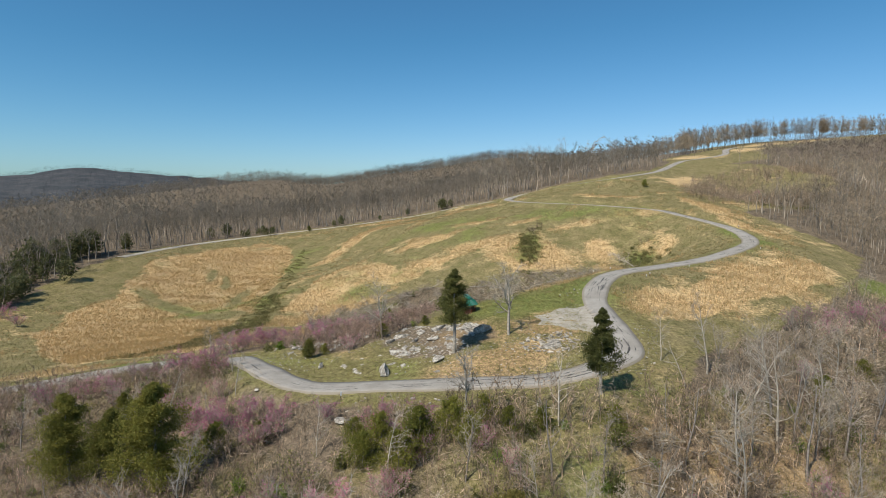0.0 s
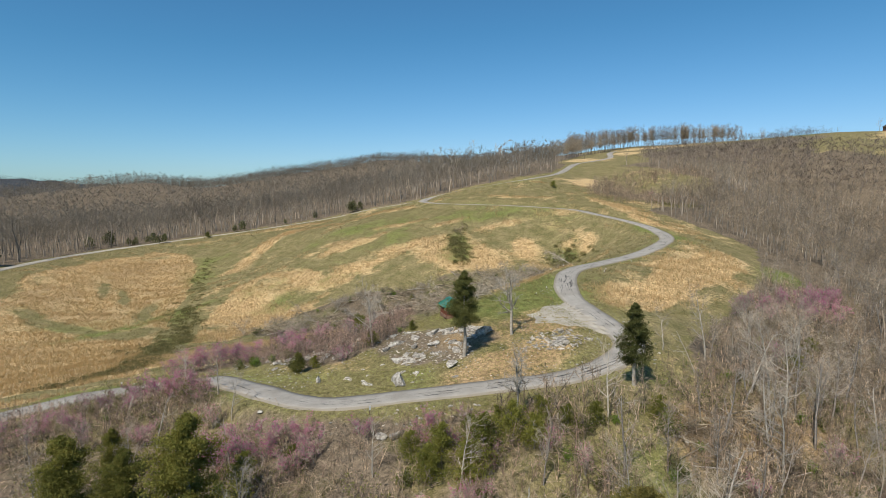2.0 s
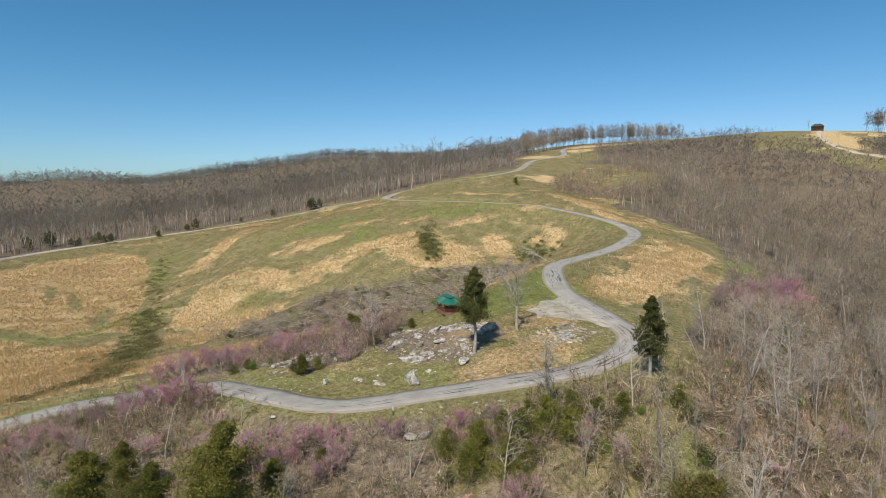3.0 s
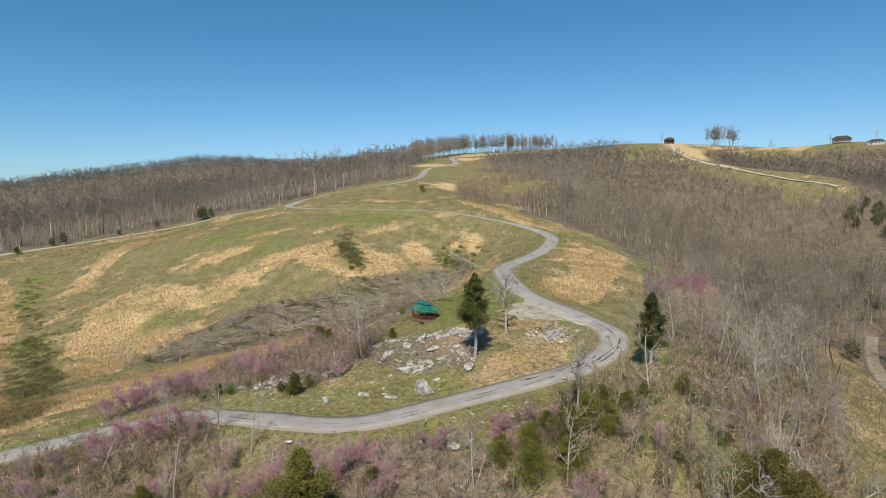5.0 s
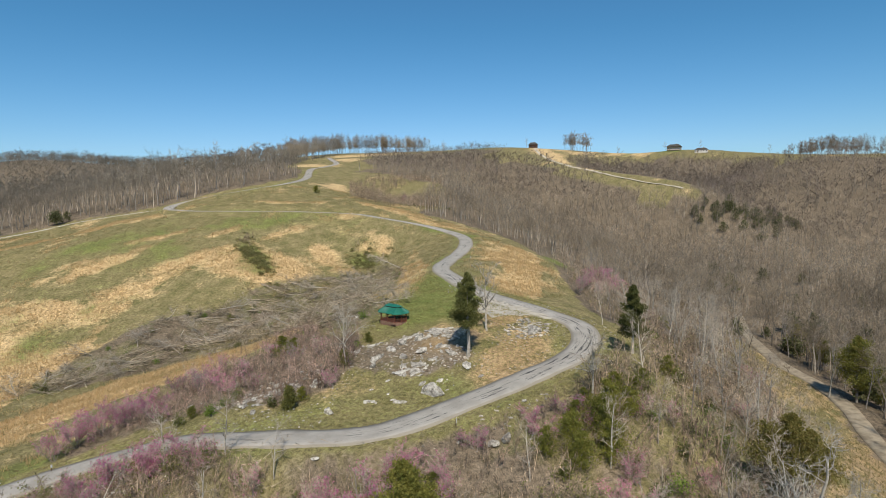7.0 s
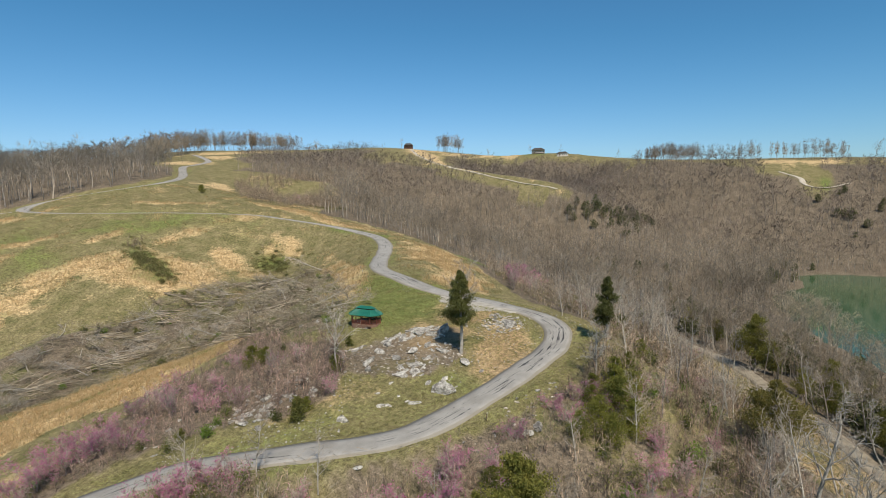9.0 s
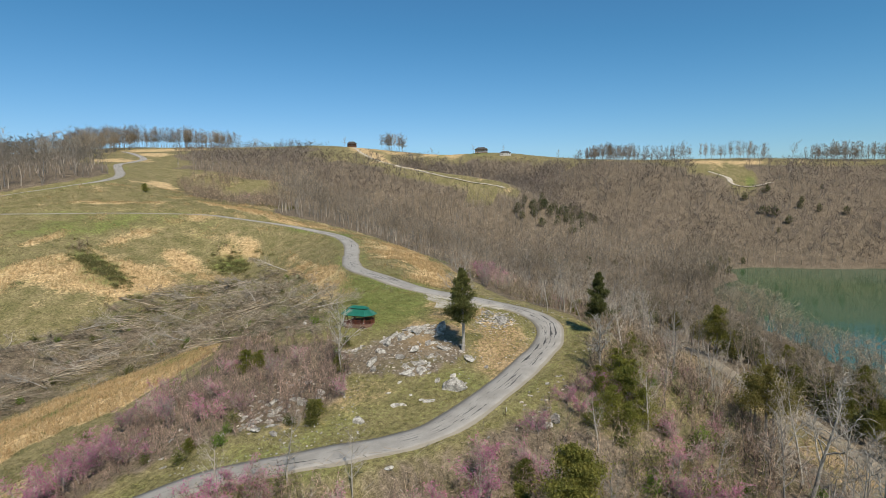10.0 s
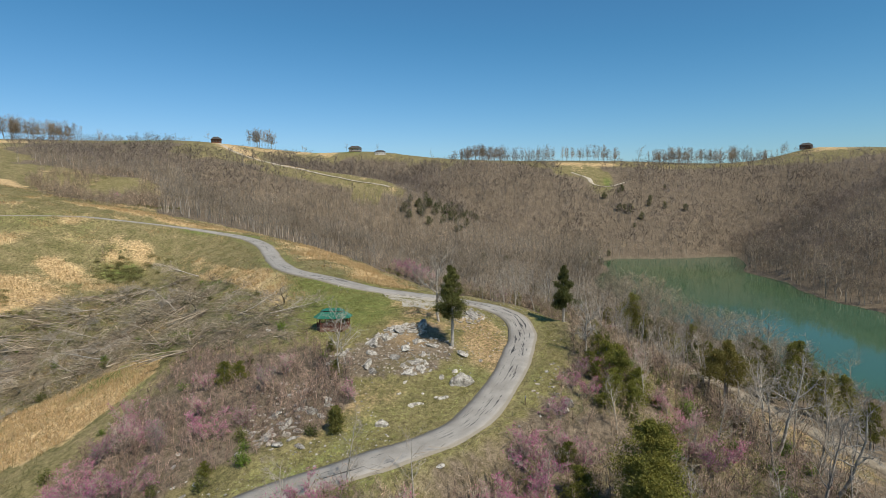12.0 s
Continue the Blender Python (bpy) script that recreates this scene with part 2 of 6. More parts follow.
# ---- the land: heights along roads, gullies, spurs and shores ----
LAKE = 5.2
ROAD_LOW = [(-130, 98, 15.5), (-92, 112.3, 18.6), (-76, 118.7, 20.2), (-66.8, 122.5, 20.9), (-58, 121.5, 22), (-48.9, 118.1, 23.6), (-41.3, 110, 26.5), (-34, 100.3, 27.8),
            (-22.5, 88.4, 28.5), (-8.2, 83.2, 30.5), (5.8, 81.4, 31.7), (16, 81.1, 32.4), (24.5, 83.5, 33.6), (31.1, 90.2, 34.4), (31.9, 101.6, 36), (32.7, 116.7, 37.6), (37.5, 130.5, 39.4),
            (46.2, 143.8, 40.1), (62.1, 155.9, 40.3), (78.1, 166, 41.1), (92, 176, 42.7), (106, 191, 44.2)]
ROAD_HIGH = [(106, 191, 44.2), (113, 209, 46), (113, 225, 48.3), (104.5, 246, 51.8), (98, 259, 53.7), (76, 280, 55.3), (54, 302, 55.9), (43, 319, 56.3), (39, 336, 57.2),
             (45, 346, 59.2), (60, 346, 63), (87, 337, 68), (112, 340, 71.8), (142, 371, 76.4), (176, 419, 85.4), (195, 431, 88.4), (229, 461, 94), (250, 500, 101), (300, 580, 110)]
ROAD_WEST = [(39, 338, 57.2), (26, 362, 54.5), (8, 382, 50.8), (-17, 390, 45.3), (-57, 398, 39), (-97, 402, 33.6), (-128, 394, 30), (-152, 374, 27.6), (-166, 340, 26.4), (-175, 300, 25)]
TRACK = [(165, 100, 13), (135, 88, 13.5), (112, 76, 14), (100, 68, 14), (90, 59, 14), (77, 51, 14), (60, 44, 14), (46, 37, 14), (36, 33, 14), (26, 29.5, 14), (15, 26, 14), (-5, 18, 13.5), (-40, 5, 12)]
SPUR_ROAD = [(535, 462, 124.5), (490, 425, 114.5), (446, 380, 102), (405, 329, 91), (392, 300, 85.5), (384, 274, 80), (380, 253, 76), (378, 226, 70.5), (374, 205, 66)]
NEAR = [(-14, 74, 28.3), (-22.8, 99, 28.4), (-24.5, 104.7, 28.6), (-9.6, 98.7, 31.2), (-11, 89.7, 30), (3, 69, 31), (21.7, 72.9, 33), (40, 85, 33), (2.1, 93.1, 33.2), (12, 97.3, 35.1),
        (19.4, 91, 35), (3, 113, 34.8), (59.4, 135, 39.7), (53, 119, 35.6), (100, 157, 39.2), (79, 143.6, 38.5), (2.8, 125, 34), (-31, 90, 25)]
SOUTH = [(0, 48, 21.5), (30, 60, 24.5), (50, 62, 22), (-30, 65, 23), (-30, 35, 18), (0, 0, 9), (-60, 60, 19), (-60, 20, 14), (-95, 80, 17), (60, 18, 7), (20, -8, 6)]
GULLY = [(-13.4, 161.6, 22), (5, 161, 25), (36, 200, 23.5), (-1, 205, 19), (-38, 229, 15), (-93, 306, 17.5), (-118, 292, 15.5), (-128, 232, 11.5), (-75, 160, 17), (-40, 140, 22),
         (-65, 200, 13), (-110, 160, 12), (65, 215, 30)]
HILL = [(-7.6, 214.5, 22), (0, 238.6, 27.3), (-44.5, 255, 22.8), (20, 232, 33.5), (37, 236, 36.5), (82, 227, 35), (71, 250, 45.6), (94, 230, 44.5), (29, 264, 42.3), (-14, 303, 41.3), (6, 302, 45.8),
        (-37, 330, 38), (-38, 307.6, 31), (-10, 354, 44), (112, 311.7, 65), (-160, 300, 24), (-200, 400, 26)]
EAST = [(187, 328, 63), (215, 321, 72), (265, 320, 58), (335, 300, 64), (352, 240, 56), (414, 519, 117), (348, 658, 121), (475, 602, 126), (430, 560, 122), (482, 98, 68), (500, 30, 69), (310, 194, 24), (184, 99, 14),
        (160, 160, 26), (240, 126, 16), (300, 87, 16), (540, 470, 125.5), (600, 446, 124), (649, 328, 118), (624, 285, 111), (700, 390, 114), (760, 330, 104), (480, 270, 58), (520, 360, 86), (333, 449, 100), (560, 190, 86), (420, 150, 40)]
SHORE = [(265, 47, 5.5), (300, 33, 5.5), (368, 25, 6.5), (372, -30, 6.5), (389, -81, 6.5), (319, -72, 8), (285, -82, 16), (232, -84, 15), (400, -28, 17), (400, 22, 16), (412, -88, 17), (346, -114, 28), (329, -148, 46), (303, -58, 6), (252, -63, 6), (173, -70, 6), (200, 0, 0), (300, -10, 0), (130, -20, 0), (130, 25, 6.5), (95, 16, 6), (60, -2, 5.5), (200, 55, 8)]
RIDGE = [(-370, 945, 74), (-330, 955, 80), (-270, 970, 82), (-225, 985, 76), (555, 176, 93), (580, 118, 94), (584, 30, 92), (574, -49, 86), (574, -132, 84.5), (598, -212, 101), (600, -172, 87.5), (604, -187, 92), (573, -265, 99), (586, -238, 101), (640, -330, 90), (720, -220, 90), (700, 100, 100), (900, 0, 92), (-238, 710, 40), (-127, 687, 42), (-45, 697, 56), (29, 648, 66),
         (126, 585, 78), (40, 820, 80), (900, 600, 112), (-350, 500, 30), (-500, 200, 8), (-300, 100, 8), (-200, -100, 8), (0, -300, 12), (-200, 1095, 78), (-138, 1099, 94), (-39, 1105, 108), (45, 1102, 122), (103, 1097, 131), (150, 1100, 131), (194, 1082, 128), (275, 1065, 119)]
FAR = [(-1198, 1515, 0), (-900, 1000, 10), (-2038, 2593, 105), (-1865, 2722, 168), (-1634, 2866, 158), (-1342, 3013, 128), (-700, 2000, 60), (0, 2000, 70), (1500, 1500, 90), (2500, 0, 80), (4500, 4500, 90),
       (-4500, 4500, 90), (-4500, -4500, 90), (4500, -4500, 90), (0, 4500, 80), (-4500, 0, 60), (0, -2500, 60)]


def thin_plate(points):
    p = np.array(points, float)
    x, n = p[:, :2] / 100, len(p)
    d = np.linalg.norm(x[:, None] - x[None], axis=2)
    a = np.zeros((n + 3, n + 3))
    a[:n, :n] = d * d * np.log(d + 1e-9) + 1e-4 * np.eye(n)
    a[:n, n], a[n, :n] = 1, 1
    a[:n, n + 1:], a[n + 1:, :n] = x, x.T
    return x, np.linalg.solve(a, np.r_[p[:, 2], 0, 0, 0])


PLATE = thin_plate(ROAD_LOW[1:] + ROAD_HIGH[1:] + ROAD_WEST[1:] + TRACK[1:] + SPUR_ROAD + NEAR + SOUTH + GULLY + HILL + EAST + SHORE + RIDGE + FAR)
LANES = [curve_points(ROAD_LOW + ROAD_HIGH[1:], 1.5), curve_points(ROAD_WEST, 2.0), curve_points(TRACK, 2.0)]
WAVES = np.random.default_rng(4).uniform(0, 6.28, 40)


def ripple(x, y):
    """Smooth unevenness, gentle near by and larger far off."""
    far = np.clip((np.hypot(x, y - 110) - 900) / 600, 0, 1)
    out = 0
    for i, (size, near, off) in enumerate(((9, 0.10, 0.0), (17, 0.18, 0.0), (37, 0.2, 0.5), (80, 0.0, 2.0), (170, 0.0, 5.0), (420, 0.0, 7.0))):
        a = WAVES[i * 4]
        u, v = x * math.cos(a) + y * math.sin(a), -x * math.sin(a) + y * math.cos(a)
        out = out + (near * (1 - far) + off * far) * (np.sin(u * 6.28 / size + WAVES[i * 4 + 1]) * np.sin(v * 5.1 / size + WAVES[i * 4 + 2]) + 0.5 * np.sin((u + v) * 8.9 / size))
    return out


def near_lane(x, y, lane):
    """The distance of each point from a lane, and the lane's height there."""
    d2, z = np.full(x.shape, 1e9), np.zeros(x.shape)
    lo, hi = lane.min(0) - 46, lane.max(0) + 46
    inside = np.flatnonzero((x > lo[0]) & (x < hi[0]) & (y > lo[1]) & (y < hi[1]))
    for s in range(0, len(inside), 8000):
        i = inside[s:s + 8000]
        d = (x[i, None] - lane[None, :, 0]) ** 2 + (y[i, None] - lane[None, :, 1]) ** 2
        j = d.argmin(1)
        d2[i], z[i] = d[np.arange(len(i)), j], lane[j, 2]
    return np.sqrt(d2), z


def height(x, y, sunk=0.0):
    x, y = np.asarray(x, float), np.asarray(y, float)
    shape, x, y = x.shape, x.ravel(), y.ravel()
    px, w = PLATE
    n, z = len(px), np.empty(len(x))
    for s in range(0, len(x), 20000):
        q = np.stack([x[s:s + 20000], y[s:s + 20000]], 1) / 100
        d = np.linalg.norm(q[:, None] - px[None], axis=2)
        z[s:s + 20000] = (d * d * np.log(d + 1e-9)) @ w[:n] + w[n] + q @ w[n + 1:]
    z = z + ripple(x, y)
    for lane, half in zip(LANES, (2.75, 2.2, 1.8)):
        d, lz = near_lane(x, y, lane)
        f = np.clip((d - half - 0.6) / 5.0, 0, 1)
        f = f * f * (3 - 2 * f)
        z = np.where(d < half + 5.6, (lz - sunk * (d < half + 1.5)) * (1 - f) + z * f, z)
    return z.reshape(shape)


def ground_at(x, y):
    return float(height(np.array([x]), np.array([y]))[0])


def axis(lo, hi, step, far):
    """Even steps between lo and hi, growing steps out to far."""
    inner = np.arange(lo, hi, step)
    out, s = [], step
    d = 0.0
    while d < far:
        s *= 1.055
        d += s
        out.append(d)
    out = np.array(out)
    return np.r_[(lo - out)[::-1], inner, inner[-1] + out]


def blob(x, y, cx, cy, rx, ry, turn=0.0):
    """1 in the middle of an ellipse, 0.5 on its rim, towards 0 outside."""
    a = radians(turn)
    u, v = ((x - cx) * math.cos(a) + (y - cy) * math.sin(a)) / rx, (-(x - cx) * math.sin(a) + (y - cy) * math.cos(a)) / ry
    return 1 / (1 + (u * u + v * v) ** 2)


def inside(x, y, poly):
    """True for points within a polygon."""
    hit = np.zeros(np.shape(x), bool)
    for (x0, y0), (x1, y1) in zip(poly, poly[1:] + poly[:1]):
        if y0 != y1:
            hit ^= ((y0 > y) != (y1 > y)) & (x < (x1 - x0) * (y - y0) / (y1 - y0) + x0)
    return hit


# tracts of the land, as seen from above
WOOD_EAST = [(44, 92), (70, 114), (108, 146), (146, 192), (140, 220), (135, 250), (150, 262), (175, 270), (205, 296), (232, 330), (232, 385), (205, 402), (245, 420), (300, 425), (345, 415), (372, 385), (380, 350), (368, 300), (362, 250), (355, 215), (374, 192),
             (396, 215), (402, 265), (420, 320), (470, 372), (535, 392), (568, 372), (580, 320), (584, 265), (594, 222), (545, 165), (562, 108), (524, 66), (500, 58), (478, 48), (476, 5), (500, -4), (545, 16), (566, -40), (570, -96), (552, -145), (530, -175), (500, -215), (470, -260), (330, -250), (150, -180), (150, -66),
             (252, -50), (303, -46), (384, -72), (357, -30), (356, 20), (298, 22), (258, 36), (198, 42), (130, 16), (60, -40), (-40, -60), (-120, 40), (-60, 60), (-20, 72), (20, 70), (36, 78)]
SLOPE = [(-110, 100), (-75, 113), (-55, 116), (-45, 108.5), (-36, 100), (-28, 91), (-19, 80.5), (-8, 74.5), (5, 72.5), (20, 71.5), (36, 78), (60, 84), (75, 74), (40, 52), (0, 40), (-40, 25), (-90, 50), (-110, 70)]
BRUSH_PILE = [(-52, 192), (-39, 213), (-12, 221), (14, 214), (28, 220), (46, 223), (66, 212), (72, 192), (56, 172), (30, 146), (17, 133), (4, 120), (-1, 131), (4, 146), (9, 156), (9, 164), (2, 175), (-10, 181), (-30, 184)]
TAN_STRIP = [(-70, 160), (-48, 172), (-28, 181), (-8, 179), (3, 174), (10, 163), (7, 155), (1, 151), (-13, 149), (-24, 151), (-36, 155), (-50, 150), (-62, 145)]
THICKET = [(-53, 126), (-46, 132), (-37, 140), (-24, 142), (-12, 143), (2, 147), (2, 142), (-3, 131), (-2, 118), (-8, 110), (-17, 104.5), (-25, 106), (-30, 110), (-36, 119), (-44, 124)]
OUTCROP = [(-12.5, 106), (-11, 111), (-5, 113), (0, 109.5), (7, 105.5), (10.5, 97), (3, 92.5), (-3.5, 93), (-8.6, 96.5)]
LEDGE = [(15, 96), (22, 97), (25, 92), (20, 88.5), (12, 91)]
FIELD_LOW = [(-70, 133), (-97, 140), (-109, 150), (-144, 192), (-146, 232), (-122, 246), (-100, 226), (-84, 203), (-72, 170), (-62, 140)]
FIELD_HIGH = [(-122, 258), (-152, 273), (-158, 300), (-140, 345), (-118, 362), (-96, 350), (-88, 318), (-84, 280), (-80, 246), (-96, 236)]
FIELD_WHOLE = [(-66, 150), (-80, 134), (-97, 140), (-118, 160), (-132, 178), (-150, 225), (-143, 244), (-153, 267), (-147, 294), (-139, 324), (-120, 345), (-96, 345), (-87, 326), (-82, 276), (-80, 247), (-78, 222), (-76, 190)]
FIELD_FOOT = [(-62, 186), (-66, 225), (-58, 262), (-38, 275), (-24, 258), (-14, 240), (-26, 221), (-40, 208), (-52, 186)]
WOOD_WEST = [(-178, 300), (-172, 345), (-156, 380), (-130, 402), (-97, 410), (-57, 406), (-15, 398), (12, 390), (32, 366), (46, 354), (66, 354), (90, 346), (110, 350), (138, 376), (168, 420), (180, 470), (240, 540),
             (280, 620), (430, 1160), (-900, 1300), (-700, 200), (-200, 150), (-168, 200), (-182, 256)]

TAN_EDGE = [(74, 194), (58, 173), (32, 147), (18, 134), (10, 130), (13, 126.5), (22, 129), (33, 137), (46, 150), (62, 167), (79, 187)]
EAST_TAN = [(106, 178), (86, 161), (66, 138), (52, 123), (42, 113), (47, 109), (58, 117), (72, 127), (98, 145), (116, 160), (113, 173)]
FLANK = [(245, 420), (300, 425), (345, 415), (372, 385), (395, 430), (455, 440), (440, 500), (380, 535), (320, 515), (265, 470)]
BROW = [(580, 320), (584, 265), (594, 222), (575, 190), (606, 205), (612, 280), (598, 330)]

WOOD_EDGE = [(44, 92), (70, 114), (108, 146), (140, 185), (158, 176), (130, 135), (104, 104), (82, 82), (62, 70), (48, 76)]

OPEN_BANK = [(130, 92), (112, 78), (90, 61), (77, 53), (60, 46), (46, 39), (26, 31), (5, 24), (-5, 27), (5, 37), (22, 45), (40, 53), (58, 61), (80, 73), (105, 89), (122, 100)]

# ---- ground, water, roads ----


def value_noise(x, y, size, seed):
    """Smooth random values, 0 to 1, that change over about that many metres."""
    table = np.random.default_rng(seed).uniform(0, 1, (257, 257))
    u, v = x / size + 1000.5, y / size + 1000.5
    i, j = np.floor(u).astype(int), np.floor(v).astype(int)
    fu, fv = u - i, v - j
    fu, fv = fu * fu * (3 - 2 * fu), fv * fv * (3 - 2 * fv)
    i, j = i % 256, j % 256
    return (table[i, j] * (1 - fu) + table[i + 1, j] * fu) * (1 - fv) + (table[i, j + 1] * (1 - fu) + table[i + 1, j + 1] * fu) * fv


def drift(x, y, seed):
    """Uneven patches at several sizes, about -0.5 to 0.5."""
    return 0.45 * value_noise(x, y * 1.6, 26, seed) + 0.3 * value_noise(x, y * 1.4, 11, seed + 1) + 0.25 * value_noise(x, y, 4.5, seed + 2) - 0.5


def cover_of(x, y):
    """Land cover: tan grass, lush grass, wood floor, bare earth, each 0 to 1; wood above 1 is far ground tinted for
    haze.
    """
    tan = np.zeros(x.shape)
    for poly in (FIELD_LOW, FIELD_HIGH, FIELD_FOOT):
        tan = np.maximum(tan, inside(x, y, poly) * 0.78)
    for b in ((-50, 334, 44, 7, 61), (-14, 244, 20, 9, 30), (17, 257, 17, 6, -8), (30, 234, 9, 13, 30), (44, 232, 7, 9, 10), (38, 274, 12, 3.5, 5), (62, 256, 14, 4.5), (89, 228, 7, 12), (66, 237, 5, 9), (18, 289, 14, 3, -10), (-8, 276, 14, 4, 5),
              (97, 163, 20, 13, 20), (84, 150, 16, 8, 40), (45, 116, 6, 18, -38), (70, 184, 4, 16, -45), (48, 156, 4, 9, -40), (23, 145, 4, 13, -30), (27, 137, 2.5, 7, -32), (12, 129, 3, 2.5), (63, 179, 3, 8, -40), (-14, 164, 36, 5, 8), (15, 335, 28, 7, -30), (-85, 125, 34, 3.5, 8), (-22, 345, 16, 6),
              (121, 262, 4, 34, 10), (120, 225, 2.5, 20, 5), (150, 345, 5, 22, -40), (500, 408, 60, 18, 35), (205, 452, 24, 16, 40), (262, 490, 16, 12, 40), (330, 560, 50, 25), (500, 600, 40, 20), (520, 440, 40, 12, 42), (575, 430, 26, 16, -40), (620, 380, 20, 40, 30), (470, 545, 30, 14, -30), (570, 20, 20, 40), (575, 240, 12, 60, 0),
              (-34, 379, 10, 4), (40, 330, 10, 3), (80, 300, 26, 3, -40), (585, -235, 26, 16), (400, 300, 5, 40, -12)):
        tan = np.maximum(tan, blob(x, y, *b))
    calm = inside(x + 5 * drift(x, y, 47), y + 7 * drift(x, y, 48), FIELD_WHOLE)
    tan = np.where(calm, 0.82 + 0.5 * drift(x, y, 5), tan * 0.85 + 1.6 * drift(x, y, 5) + 0.02)
    for b in ((-134, 250, 12, 3, -50), (-115, 233, 15, 3, -35), (-97, 220, 12, 3.5, -38), (-86, 218, 8, 7, 30), (-110, 280, 2, 16, 20), (-92, 250, 3, 14, 5), (-122, 292, 2, 12, 15)):
        tan = tan - 0.8 * blob(x, y, *b)
    tan = tan - 0.35 * blob(x, y, -14, 94, 19, 12) - 0.3 * blob(x, y, -35, 110, 14, 10)
    tan = np.where(inside(x, y, TAN_STRIP), 0.8 + 0.4 * drift(x, y, 5), tan)
    for poly in (TAN_EDGE, EAST_TAN):
        tan = np.where(inside(x + 3 * drift(x, y, 59), y + 3 * drift(x, y, 60), poly), 0.68 + 1.0 * drift(x, y, 5), tan)
    green = np.zeros(x.shape)
    for b in ((17, 116, 11, 9, 35), (-88, 232, 30, 3.5, 40), (-66, 150, 14, 3, 50), (2, 166, 7, 4), (-20, 172, 10, 1.5, 10), (38, 243, 4, 15, -12), (80, 224, 6, 8), (-55, 130, 30, 4, 15), (30, 128, 7, 10), (450, 500, 60, 22, 15), (655, 330, 50, 14, -60), 
              (52, 150, 10, 3, 45), (110, 200, 3, 20), (497, 10, 14, 6), (360, -150, 20, 20), (124, 155, 14, 6, 45)):
        green = np.maximum(green, blob(x, y, *b))
    for b in ((-14, 92, 20, 9, -25), (-25, 97, 14, 8, -40), (-68, 172, 28, 8, 84), (-73, 225, 8, 34, 6), (-82, 300, 7, 40, 4), (-24, 262, 52, 14, 14), (8, 300, 44, 15, 20), (-30, 238, 22, 10, 30), (60, 275, 34, 10, -30), (-12, 265, 9, 6), (13, 272, 10, 4)):
        green = np.maximum(green, 0.40 * blob(x, y, *b))
    green = green + 1.5 * drift(x, y, 9) * (green > 0.02)
    wood = (inside(x, y, WOOD_EAST) | inside(x, y, WOOD_WEST)).astype(float)
    wood = np.where(inside(x, y, SLOPE), 0.58 + 1.5 * drift(x, y, 15), wood)
    lush = inside(x, y, SLOPE) * (0.16 - 0.35 * ((x > 22) | (x < -24)) + 1.6 * drift(x, y, 43)) + 0.9 * blob(x, y, 30, 71, 8, 6, 20) + 0.8 * blob(x, y, -12, 72, 12, 3, -15)
    green = np.maximum(green, lush)
    green = np.maximum(green, 0.9 * blob(x, y, 16, 118, 13, 11, 35))
    wood = np.where(inside(x, y, SLOPE), np.minimum(wood, 1.1 - lush), wood)
    wood = np.where(inside(x, y, BRUSH_PILE), 0.45 + 1.2 * drift(x, y, 17), wood)
    green = np.where(inside(x, y, BRUSH_PILE), 0.42 + 1.5 * drift(x, y, 45), green)
    wood = np.where(inside(x, y, THICKET), 0.65 + 0.8 * drift(x, y, 19), wood)
    # wood grows past 1 with distance, which drives the painted haze tint
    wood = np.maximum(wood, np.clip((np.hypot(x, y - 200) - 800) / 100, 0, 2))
    for b in ((170, 300, 32, 22, -20), (-80, 60, 30, 30)):
        wood = np.maximum(wood, blob(x, y, *b))
    wood = np.where((x > 120) & (y < 140) & (x < 520), 1.0, wood)
    wood = np.where(inside(x, y, FLANK) | inside(x, y, BROW), 0.75 + drift(x, y, 57), wood)
    for b in ((124, 155, 14, 6, 45), (376, 218, 14, 16, 55), (384, 270, 6, 60, -4), (495, 18, 18, 12)):
        wood = wood * (1 - blob(x, y, *b))
    earth = np.zeros(x.shape)
    for b in ((9, 88, 12, 5, 15), (4, 100, 9, 4, -25), (-20, 112, 8, 5, -50), (30, 66, 9, 5, 10), (45, 68, 10, 6, 20), (60, 50, 26, 5, 32), (30, 38, 14, 5, 32), (20, 100, 8, 5)):
        earth = np.maximum(earth, blob(x, y, *b))
    earth = earth + 1.2 * drift(x, y, 21) * (earth > 0.05)
    wood = np.where(inside(x, y, OUTCROP), 0.62 + 1.2 * drift(x, y, 27), wood)
    bank = inside(x + 4 * drift(x, y, 51), y + 4 * drift(x, y, 52), OPEN_BANK)
    wood = np.where(bank, 0.25 + 0.9 * drift(x, y, 53), wood)
    tan = np.where(bank, 0.35 + 1.2 * drift(x, y, 54), tan)
    earth = np.where(bank, 0.42 + 1.2 * drift(x, y, 55), earth)
    earth = np.where(calm & (tan > 0.3), 0.4 + 0.8 * drift(x, y, 25), earth)
    verge, _ = near_lane(x, y, LANES[0])
    green = np.maximum(green, (0.35 + 0.9 * drift(x, y, 23)) * np.exp(-((verge - 4.2) / 2.2) ** 2))
    wood = np.where(verge < 5, wood * np.clip((verge - 3) / 2, 0, 1), wood)
    return np.stack([tan, green, wood, earth], -1)


SHEET = []


